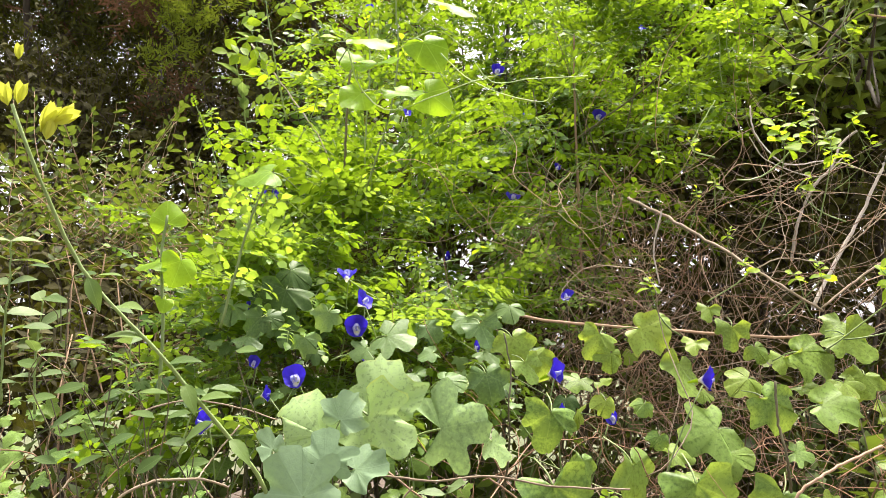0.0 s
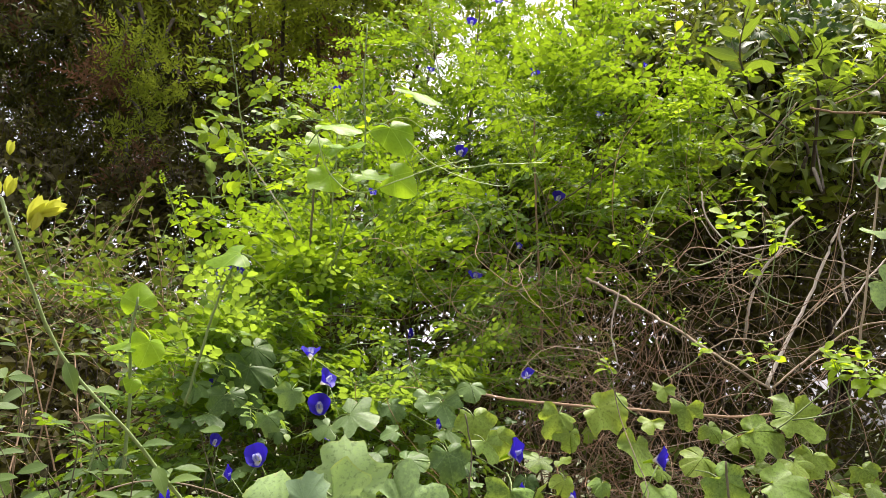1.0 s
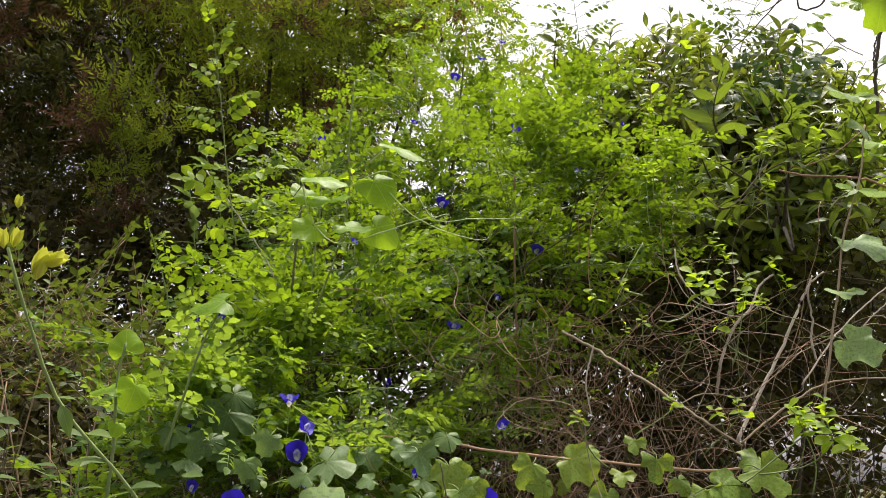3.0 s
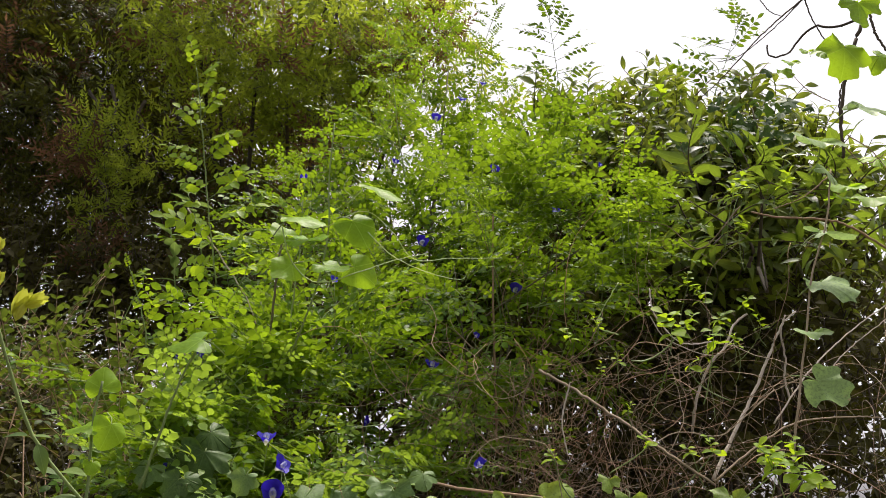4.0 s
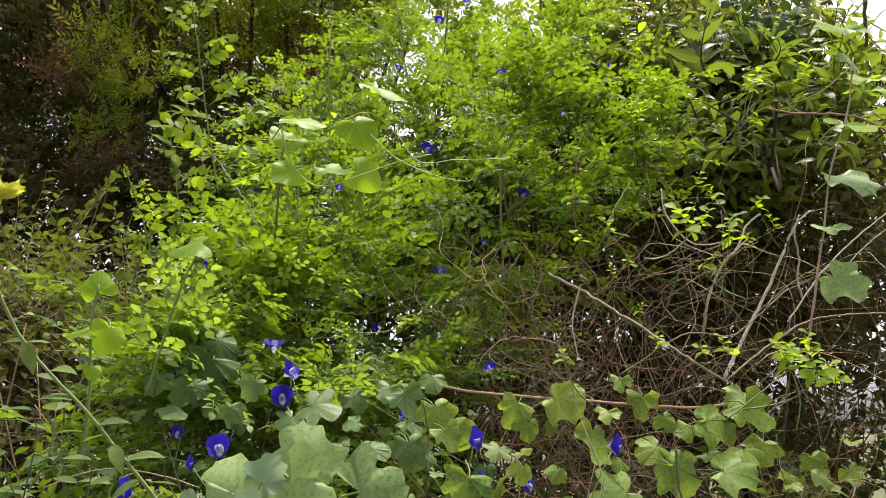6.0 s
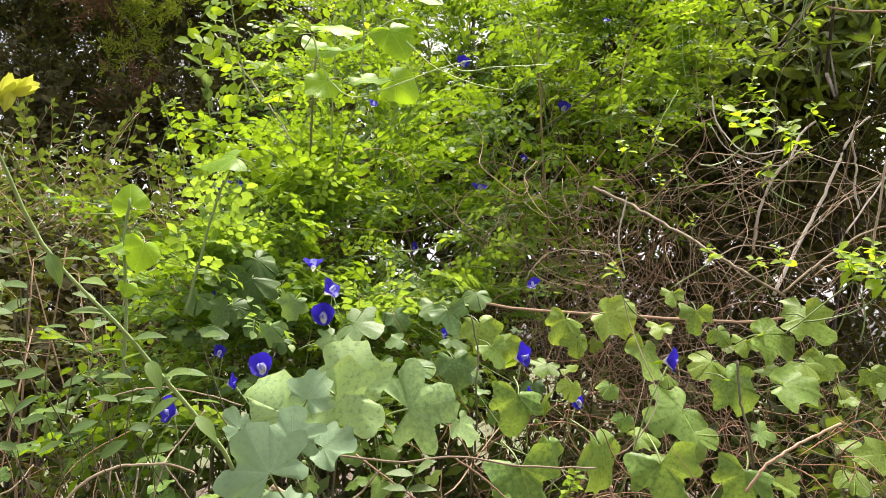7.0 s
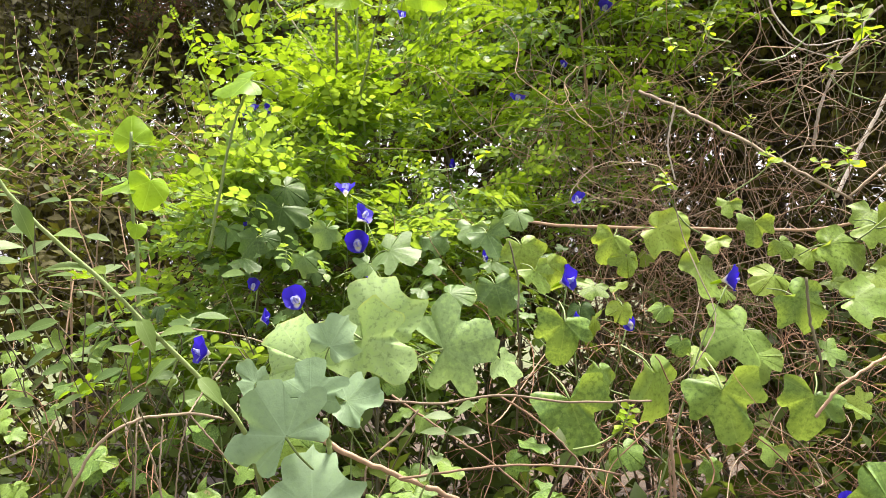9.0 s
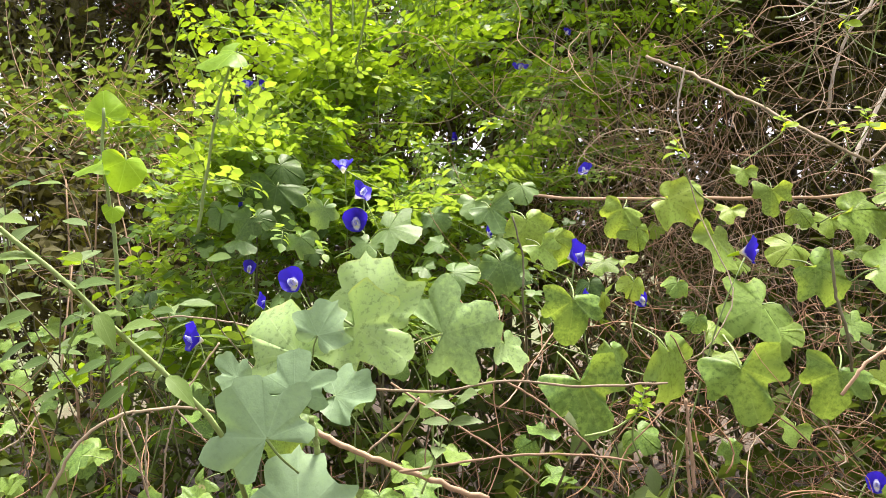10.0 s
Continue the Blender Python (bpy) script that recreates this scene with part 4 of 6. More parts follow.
runner(low_vine, [(0.281, 1.123, 1.340), (0.280, 1.114, 1.296), (0.279, 1.107, 1.242)], 0.0019, 0.0022, DRY_STEM)
runner(low_vine, [(0.457, 1.120, 1.498), (0.454, 1.112, 1.449), (0.460, 1.105, 1.400), (0.471, 1.127, 1.355)], 0.0017, 0.0019, SHADE_STEM)
runner(low_vine, [(0.478, 1.179, 1.318), (0.510, 1.178, 1.353), (0.565, 1.198, 1.378), (0.638, 1.219, 1.403)], 0.0022, 0.002, DRY_STEM)
runner(low_vine, [(-0.067, 0.961, 1.409), (0.004, 0.983, 1.395), (0.080, 1.005, 1.396), (0.158, 1.028, 1.380), (0.247, 1.050, 1.373)], 0.0015, 0.0013, PALE_TWIG)
runner(low_vine, [(-0.037, 0.985, 1.318), (0.063, 0.998, 1.322), (0.141, 1.020, 1.313), (0.207, 1.043, 1.294)], 0.0014, 0.0012, DRY_STEM)
runner(low_vine, [(0.075, 1.065, 1.389), (0.121, 1.068, 1.353), (0.159, 1.071, 1.310), (0.200, 1.094, 1.247)], 0.0014, 0.0012, DRY_STEM)
high_vine = vine("gourd_vine", (0.9, 1.3, 0.0), "gourd vine with yellow-edged lobed leaves along a dry runner", [
    ((0.429, 1.489, 1.519), 0.091, 15, 8, 42, 3),
    ((0.369, 1.515, 1.582), 0.083, -60, 25, 0, 0),
    ((0.310, 1.485, 1.538), 0.050, 10, 10, 20, 1),
    ((0.293, 1.493, 1.573), 0.064, 30, 20, 0, 5),
    ((0.143, 1.560, 1.570), 0.079, -10, 20, 20, 0),
    ((0.185, 1.563, 1.534), 0.062, -30, 20, 0, 8),
    ((0.535, 1.519, 1.583), 0.061, 10, 15, 0, 2),
    ((0.542, 1.473, 1.492), 0.065, 60, 35, 0, 1),
    ((0.638, 1.474, 1.537), 0.089, -70, 40, 0, 8),
    ((0.716, 1.474, 1.564), 0.084, -40, 25, -15, 2),
    ((0.286, 1.418, 1.460), 0.043, 10, 15, 20, 4),
    ((0.625, 1.524, 1.527), 0.050, 30, 40, 0, 2),
    ((0.576, 1.522, 1.545), 0.045, -20, 25, 10, 1),
    ((0.468, 1.518, 1.558), 0.046, 30, 50, 0, 2),
    ((0.413, 1.565, 1.604), 0.044, -30, 40, 0, 1),
    ((0.753, 1.574, 1.591), 0.060, 50, 45, 0, 0),
    ((0.509, 1.567, 1.621), 0.043, 20, 35, 0, 2),
    ((0.252, 1.466, 1.495), 0.048, 40, 50, 0, 6),
    ((0.744, 1.478, 1.495), 0.064, 20, 30, 0, 0),
    ((0.638, 1.476, 1.477), 0.048, -30, 50, 0, 2)], SUNLIT_MESH)
runner(high_vine, [(0.152, 1.908, 1.634), (0.271, 1.862, 1.612), (0.419, 1.816, 1.596), (0.597, 1.751, 1.577), (0.701, 1.674, 1.567), (0.854, 1.677, 1.586)], 0.0036, 0.003, DRY_STEM)
mid_vine = vine("gourd_vine", (0.2, 1.15, 0.0), "gourd vine with lobed leaves trailing over the bush foot", [
    ((0.084, 1.557, 1.596), 0.069, -20, 25, 0, 2),
    ((0.091, 1.511, 1.506), 0.077, -10, 20, 15, 0),
    ((0.017, 1.480, 1.496), 0.062, -80, 45, 0, 1),
    ((-0.093, 1.604, 1.579), 0.086, -70, 40, 0, 6),
    ((-0.213, 1.649, 1.628), 0.057, 20, 15, 0, 0),
    ((0.059, 1.656, 1.615), 0.055, 30, 40, 0, 2),
    ((-0.015, 1.655, 1.597), 0.052, -30, 30, 10, 0),
    ((-0.139, 1.654, 1.557), 0.053, 50, 40, 0, 6),
    ((0.145, 1.657, 1.634), 0.055, 0, 35, 0, 1),
    ((-0.004, 1.557, 1.545), 0.043, 70, 50, 0, 0),
    ((0.091, 1.560, 1.546), 0.048, -40, 35, 0, 2),
    ((-0.259, 1.650, 1.579), 0.055, -20, 30, 0, 8),
    ((-0.426, 1.743, 1.650), 0.065, 20, 25, 0, 1),
    ((-0.386, 1.696, 1.585), 0.061, -40, 40, 0, 2)], COOL_MESH)
# leaf colour itself darkened for the shade deep in the bush
shade_vine = vine("gourd_vine", (-0.3, 1.75, 0.0), "gourd vine with broad leaves in a shade-dark colour deep in the bush", [
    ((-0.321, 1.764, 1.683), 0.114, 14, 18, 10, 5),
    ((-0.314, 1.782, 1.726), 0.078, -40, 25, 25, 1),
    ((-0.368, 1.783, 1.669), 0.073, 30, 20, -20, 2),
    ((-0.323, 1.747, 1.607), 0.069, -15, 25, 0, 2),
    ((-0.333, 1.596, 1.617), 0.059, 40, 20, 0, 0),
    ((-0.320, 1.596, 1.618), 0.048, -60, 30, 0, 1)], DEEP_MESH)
near_vine = vine("gourd_vine", (-0.03, 0.55, 0.0), "gourd vine with large pale waxy lobed leaves", [
    ((-0.036, 0.908, 1.483), 0.080, 172, 8, 0, 0),
    ((-0.049, 0.858, 1.477), 0.076, -52, 10, 6, 2),
    ((-0.092, 0.828, 1.461), 0.078, 140, 12, -4, 8),
    ((0.022, 0.921, 1.458), 0.082, -100, 10, 5, 7),
    ((0.078, 0.943, 1.441), 0.040, -20, 10, 52, 3)], PALE_MESH)
for p, size, spin, tilt, yaw, which in [
    ((-0.071, 0.813, 1.476), 0.043, -150, 10, 0, 0),
    ((-0.072, 0.724, 1.446), 0.047, 178, 20, 0, 6),
    ((-0.083, 0.684, 1.425), 0.064, 150, 12, 8, 7),
    ((-0.071, 0.702, 1.368), 0.065, 176, 20, 0, 0),
    ((-0.049, 0.750, 1.438), 0.043, -92, 40, 0, 3),
    ((-0.128, 0.777, 1.453), 0.029, 160, 10, 50, 2)]:
    ob = part("waxy_leaf", WAXY_MESH[which], None, near_vine, "pale waxy grey-green leaf")
    ob.matrix_basis = Matrix.Translation(-Vector(near_vine.location)) @ facing(p, size, spin, tilt, yaw)
# lobed leaves among the shaded growth round the flowers; half have shade-dark colour
bush_vine = thing("gourd_vine", (-0.1, 1.7, 0.0), "gourd vine with grey-green lobed leaves woven through the bush foot", "vine")
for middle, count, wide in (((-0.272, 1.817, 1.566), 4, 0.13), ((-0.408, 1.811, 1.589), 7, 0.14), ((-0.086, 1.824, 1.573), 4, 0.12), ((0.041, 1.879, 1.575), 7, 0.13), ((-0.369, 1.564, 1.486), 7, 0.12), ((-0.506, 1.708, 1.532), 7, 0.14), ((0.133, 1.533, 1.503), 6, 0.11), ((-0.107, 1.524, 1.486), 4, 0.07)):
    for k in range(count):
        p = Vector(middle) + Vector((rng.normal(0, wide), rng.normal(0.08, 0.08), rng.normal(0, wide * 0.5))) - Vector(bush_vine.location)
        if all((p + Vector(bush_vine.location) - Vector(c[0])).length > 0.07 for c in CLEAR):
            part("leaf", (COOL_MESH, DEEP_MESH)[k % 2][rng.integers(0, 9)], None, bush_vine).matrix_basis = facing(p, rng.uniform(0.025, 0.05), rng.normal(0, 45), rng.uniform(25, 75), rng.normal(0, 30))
runner(near_vine, [(-0.061, 0.720, 1.430), (-0.061, 0.731, 1.402), (-0.064, 0.763, 1.359)], 0.002, 0.0025, GREEN_STEM)
runner(near_vine, [(-0.140, 1.011, 1.368), (-0.090, 1.013, 1.340), (-0.028, 1.026, 1.305), (0.048, 1.040, 1.268)], 0.0032, 0.0032, DRY_STEM)
runner(near_vine, [(-0.016, 1.043, 1.380), (-0.041, 1.044, 1.351), (-0.074, 1.034, 1.328), (-0.083, 1.036, 1.289)], 0.0014, 0.0012, PALE_TWIG)
runner(near_vine, [(-0.046, 1.052, 1.397), (-0.000, 1.045, 1.362), (0.058, 1.048, 1.319), (0.103, 1.071, 1.272)], 0.0012, 0.0012, DRY_STEM)



def carpet(name, place, label, count, near_count, xs, ys, height, sizes, meshes, pieces, materials):
    """Vine leaves scattered over the top of the low growth."""
    root = thing(name, place, label, "vine")
    x, y = rng.uniform(xs[0], xs[1], count), rng.uniform(ys[0], ys[1], count)
    mats, choose = np.zeros((count, 4, 4)), rng.integers(0, len(pieces), count)
    for i in range(count):
        y[i] += 0.28 * noise.noise(Vector((x[i] * 1.7, 5.0, 0.0))) + rng.normal(0, 0.06)
        x[i] += 0.35 * noise.noise(Vector((y[i] * 1.9, 9.0, 0.0))) + rng.normal(0, 0.08)
        y[i] = max(y[i], 0.76)
        z = height(x[i], y[i]) + rng.normal(0, 0.03) - 0.22 * rng.random() ** 2
        m = facing((x[i] - place[0], y[i] - place[1], z), rng.uniform(*sizes), rng.normal(0, 50), rng.uniform(20, 80), rng.normal(0, 30))
        mats[i] = np.array(m)
    order = np.argsort(y)
    for i in order[:near_count]:
        part("leaf", meshes[choose[i]], None, root).matrix_basis = Matrix(mats[i].tolist())
    rest = order[near_count:]
    part("foliage", many(pieces, mats[rest], choose[rest]), materials, root, kind="stuff")
    return root


carpet("gourd_vine", (-0.8, 1.2, 0.0), "carpet of gourd vine leaves over the low growth", 420, 230, (-2.3, 0.05), (0.78, 2.3),
       lambda x, y: 1.24 + 0.13 * (y - 0.75) + 0.07 * noise.noise(Vector((x * 2.2, y * 2.2, 3))), (0.03, 0.058), GOURD_MESH, GOURD_FAR, [GOURD_LEAF, GREEN_STEM])
carpet("gourd_vine", (1.0, 1.4, 0.0), "gourd vine leaves trailing over dry stems", 60, 50, (0.35, 1.8), (1.0, 2.2),
       lambda x, y: 1.30 + 0.2 * (y - 1.0) + 0.08 * noise.noise(Vector((x * 2.2, y * 2.2, 3))), (0.04, 0.066), SUNLIT_MESH, GOURD_FAR, [SUNLIT_GOURD, GREEN_STEM])

# ---- dry tangle ----
def tangle(place, label, count, near_count, box, lengths, way, materials, radius=(0.0009, 0.0024), bent=3.2):
    root = thing("dry_tangle", place, label, "dead vines")
    strands = []
    for i in range(count):
        p = np.array([rng.uniform(box[k][0], box[k][1]) for k in range(3)]) - np.array(place)
        w = np.array(way) + rng.normal(0, 0.6, 3)
        r = rng.uniform(*radius)
        strands.append((p[1], tube(wander(p, w, rng.uniform(*lengths), bent, 0.1, 22), r, r * 0.6, 3)))
    strands.sort(key=lambda s: s[0])
    for k, (_, s) in enumerate(strands[:near_count]):
        part("dry_stem", s, materials[k % len(materials)], root)
    part("dry_growth", weld([s for _, s in strands[near_count:]]), materials[0], root, kind="stuff")
    return root


tangle((0.6, 2.2, 0.0), "tangle of dry brown vine stems hanging from the bush", 420, 150, ((0.28, 0.85), (2.0, 2.8), (1.35, 2.05)), (0.4, 0.9), (0.1, -0.1, -0.8), [DRY_STEM, RUSTY_STEM, PALE_TWIG, DRY_STEM, PALE_TWIG], (0.0005, 0.0015))
tangle((1.0, 1.6, 0.0), "tangle of dry brown stems under the vine leaves", 520, 160, ((0.05, 1.7), (1.2, 2.3), (0.75, 1.36)), (0.3, 0.6), (0.3, 0.2, 0.15), [RUSTY_STEM, DRY_STEM, SHADE_STEM, RUSTY_STEM, PALE_TWIG, RUSTY_STEM], (0.0006, 0.0016))
tangle((-0.6, 1.4, 0.0), "tangle of thin reddish dry stems under the vine carpet", 380, 120, ((-1.6, 0.1), (0.95, 2.0), (0.75, 1.16)), (0.3, 0.6), (0.4, 0.2, 0.15), [RUSTY_STEM, SHADE_STEM, DRY_STEM], (0.0007, 0.0018))
tangle((1.4, 2.2, 0.0), "bare thin climbing stems in front of the dark hedge", 130, 90, ((0.75, 1.7), (1.8, 2.8), (1.2, 2.0)), (0.4, 0.9), (0.2, 0.0, 0.8), [PALE_TWIG, DRY_STEM, SHADE_STEM], (0.0008, 0.0016), 1.8)

# ---- pale twigs that arch out of the tangle ----
def twig(points, r0, r1, label, material=PALE_TWIG):
    root = thing("arching_twig", points[0], label, "twig")
    runner(root, points, r0, r1, material, "stem", 7, 30)
    return root


twig([(0.486, 2.120, 1.938), (0.532, 2.020, 1.884), (0.578, 1.920, 1.824), (0.617, 1.820, 1.767), (0.658, 1.750, 1.715), (0.695, 1.700, 1.673), (0.757, 1.650, 1.616)], 0.0042, 0.0026, "long pale bare twig arching out of the dry tangle", PALE_TWIG)
twig([(1.220, 2.400, 2.180), (1.171, 2.400, 2.144), (1.131, 2.380, 2.071), (1.080, 2.380, 2.020), (1.037, 2.380, 1.946), (1.012, 2.380, 1.877), (1.005, 2.400, 1.801)], 0.0034, 0.0048, "crooked whitish dead stem with pale bark", GREY_TWIG)
twig([(1.356, 2.350, 2.178), (1.301, 2.350, 2.125), (1.308, 2.360, 2.029), (1.296, 2.360, 1.967), (1.305, 2.360, 1.905)], 0.0028, 0.0036, "short crooked pale dead stem", GREY_TWIG)
twig([(1.398, 2.500, 2.204), (1.343, 2.500, 2.104), (1.254, 2.480, 1.951), (1.158, 2.450, 1.813), (1.055, 2.400, 1.666)], 0.004, 0.006, "straight greyish climbing stem before the dark hedge", GREY_TWIG)
twig([(0.798, 1.750, 1.628), (0.904, 1.750, 1.705), (1.004, 1.750, 1.759), (1.127, 1.750, 1.773), (1.208, 1.750, 1.772)], 0.0024, 0.0016, "thin pale twig leaning over the dark hedge", PALE_TWIG)
twig([(1.023, 1.900, 1.774), (1.128, 1.900, 1.901), (1.248, 1.900, 2.005), (1.377, 1.900, 2.091)], 0.0022, 0.0015, "thin pale twig leaning over the dark hedge", GREY_TWIG)
twig([(1.136, 1.900, 1.859), (1.241, 1.900, 1.961), (1.370, 1.900, 2.053)], 0.0018, 0.0012, "thin pale twig leaning over the dark hedge", GREY_TWIG)
twig([(0.738, 2.000, 1.726), (0.815, 2.000, 1.762), (0.918, 2.000, 1.753), (0.982, 2.000, 1.792), (1.083, 2.000, 1.874)], 0.0016, 0.0014, "thin pale twig crossing the dark hedge", PALE_TWIG)
twig([(0.833, 2.200, 2.115), (0.878, 2.200, 2.049), (1.007, 2.200, 2.002), (1.080, 2.200, 2.053)], 0.0016, 0.0014, "thin pale twig looping before the dark hedge", GREY_TWIG)
twig([(0.908, 2.200, 2.008), (0.908, 2.200, 1.919), (0.939, 2.200, 1.903), (1.020, 2.200, 1.961)], 0.002, 0.0016, "thin pale twig looping before the dark hedge", PALE_TWIG)
twig([(0.435, 2.600, 2.572), (0.430, 2.600, 2.385), (0.432, 2.620, 2.210), (0.439, 2.660, 1.986), (0.448, 2.700, 1.768)], 0.003, 0.0044, "upright dry brown stalk rising from the tangle", DRY_STEM)
twig([(-0.232, 2.150, 2.336), (-0.243, 2.150, 2.189), (-0.256, 2.200, 2.033), (-0.275, 2.300, 1.880)], 0.0028, 0.004, "thin dark upright stem among the leaves", SHADE_STEM)
twig([(0.923, 2.700, 2.617), (0.682, 2.700, 2.423), (0.449, 2.720, 2.257), (0.238, 2.750, 2.094), (0.065, 2.800, 1.971)], 0.003, 0.0024, "long thin grey twig slanting through the bush", SHADE_STEM)
twig([(-0.616, 2.600, 2.562), (-0.488, 2.600, 2.390), (-0.380, 2.600, 2.221), (-0.327, 2.600, 2.055)], 0.0028, 0.002, "thin grey twig slanting through the bush edge", GREY_TWIG)
twig([(0.542, 2.000, 1.886), (0.516, 2.000, 1.789), (0.526, 2.000, 1.706)], 0.0022, 0.0018, "thin pale hanging stem", GREY_TWIG)
twig([(0.467, 2.100, 1.936), (0.433, 2.100, 1.834), (0.464, 2.100, 1.732)], 0.0018, 0.0016, "thin pale hanging stem", PALE_TWIG)
twig([(0.804, 2.100, 2.170), (0.814, 2.100, 2.094), (0.882, 2.100, 2.017), (0.986, 2.100, 2.023)], 0.0022, 0.0016, "thin pale twig looping before the dark hedge", GREY_TWIG)
twig([(0.706, 2.100, 2.036), (0.649, 2.100, 2.067), (0.716, 2.100, 2.187)], 0.0022, 0.0014, "thin pale twig looping before the dark hedge", TENDRIL)
twig([(0.296, 1.200, 1.287), (0.294, 1.200, 1.252), (0.293, 1.200, 1.202)], 0.002, 0.002, "thin upright dry stem", DRY_STEM)

# ---- blue pea flowers ----
def flower_meshes():
    """Open flower facing +z, its base at the origin and the big petal spreading along +y; unit length."""
    def petal(length, width, cup, slot=0, around=22, rings=4):
        v, u = [(0, 0, 0)], [(0.5, 0.0)]
        f = []
        for ring in range(1, rings + 1):
            s = ring / rings
            for k in range(around):
                t = 2 * math.pi * k / around
                egg = 1 + 0.12 * math.sin(t) + s * (0.05 * math.sin(5 * t + 1) + 0.04 * math.sin(9 * t))
                x = 0.5 * width * s * math.cos(t) * egg
                y = 0.36 * length + 0.5 * length * s * math.sin(t) - 0.36 * length * (1 - s) * 0.35
                z = cup * length * (s ** 2) * (0.15 + 0.25 * math.cos(t) ** 2) - 0.42 * length * (1 - s) ** 1.6 + 0.05 * length * s * s * math.sin(6 * t) + 0.03 * length * s * math.sin(3 * t + 1)
                v.append((x, y, z)), u.append((0.5 + x / width, (y + 0.14 * length) / length))
        v[0] = (0, 0.22 * length, -0.46 * length)
        u[0] = (0.5, 0.36)
        f += [(0, 1 + k, 1 + (k + 1) % around) for k in range(around)]
        for ring in range(rings - 1):
            b = 1 + ring * around
            for k in range(around):
                q, w = b + k, b + (k + 1) % around
                f += [(q, q + around, w), (w, q + around, w + around)]
        return np.array(v, float), np.array(f, int), np.array(u, float), np.full(len(f), slot)

    big = petal(1.0, 0.98, 0.35)
    wing = weld([put(petal(0.36, 0.22, 0.3), pose(s * 0.08, 0.18, -0.02, 50, 0, s * 18)) for s in (-1, 1)])
    line = bend([(0, 0.22, -0.40), (0, 0.18, -0.55), (0.01, 0.10, -0.78)], 8)
    calyx = tube(line, 0.085, 0.035, 8)
    return mesh_of("flower", big, [PETAL]), mesh_of("wing_petals", wing, [WING]), mesh_of("calyx", calyx, [YOUNG_LEAF])


FLOWER, WINGS, CALYX = flower_meshes()


def bloom(root, place, size, face=(0.0, -1.0, 0.15), spin=0.0, squeeze=1.0):
    """One flower of the vine; face: the way that it opens; squeeze: under 1 for a half-closed one."""
    m = turn_to(face, (0, 0, 1)) @ Matrix.Rotation(radians(-90), 4, "X") @ Matrix.Rotation(radians(spin), 4, "Z") @ Matrix.Diagonal((size * squeeze, size, size, 1)) @ Matrix.Translation((0, -0.35, 0))
    flower = part("flower", FLOWER, None, root)
    flower.matrix_basis = Matrix.Translation(Vector(place) - Vector(root.location)) @ m
    part("wing_petals", WINGS, None, flower, "pale inner petals")
    part("calyx", CALYX, None, flower, "green calyx")
    return flower


def pea_vine(place, label, flowers, tendrils):
    root = thing("blue_pea_vine", place, label, "flowering vine")
    for p, size, face, spin, squeeze in flowers:
        bloom(root, p, size, face, spin, squeeze)
    for k in range(tendrils):
        p = flowers[k % len(flowers)][0]
        line = wander(np.array(p) - np.array(place) + np.array((0, 0.03, -0.01)), (rng.normal(0, 0.4), 0.3, -1.0), 0.7, 0.5, 0.2, 14)
        part("stem", tube(line, 0.0011, 0.0016, 4), GREEN_STEM, root)
    return root


pea_vine((-0.15, 1.6, 0.0), "twining pea vine with large open blue flowers", [
    ((-0.160, 1.671, 1.601), 0.046, (0.05, -1, 0.1), 185, 1.0),
    ((-0.147, 1.689, 1.655), 0.046, (0.85, -0.35, 0.45), 165, 1.0),
    ((-0.259, 1.553, 1.505), 0.047, (-0.1, -1, 0.3), 190, 0.95),
    ((-0.359, 1.333, 1.442), 0.044, (-0.75, -0.6, 0.2), 170, 0.9),
    ((-0.205, 1.865, 1.727), 0.046, (0.1, -0.4, 0.95), 180, 0.95),
    ((-0.434, 1.892, 1.655), 0.034, (-0.7, -0.5, 0.3), 150, 0.8),
    ((-0.371, 1.699, 1.533), 0.03, (0.4, -0.8, 0.4), 170, 0.8),
    ((-0.293, 1.473, 1.478), 0.03, (0.9, -0.3, 0.1), 180, 0.4),
    ((-0.151, 1.754, 1.540), 0.026, (0.3, -0.8, 0.4), 180, 0.8)], 14)
pea_vine((0.5, 1.6, 0.0), "twining pea vine with drooping half-closed blue flowers", [
    ((0.197, 1.343, 1.512), 0.042, (0.8, -0.6, 0.1), 190, 0.7),
    ((0.199, 1.316, 1.446), 0.038, (0.95, -0.25, -0.1), 200, 0.4),
    ((0.308, 1.490, 1.429), 0.03, (-0.5, -0.8, 0.2), 200, 0.8),
    ((0.391, 1.189, 1.501), 0.036, (0.9, -0.3, -0.1), 190, 0.35),
    ((0.307, 2.010, 1.681), 0.036, (-0.4, -0.6, 0.6), 150, 0.9),
    ((0.081, 1.759, 1.559), 0.026, (0.4, -0.8, 0.2), 180, 0.5),
    ((0.525, 1.214, 1.199), 0.027, (-0.4, -0.9, 0.3), 180, 0.9),
    ((0.217, 2.510, 2.022), 0.046, (0.2, -0.6, 0.7), 170, 1.0)], 8)
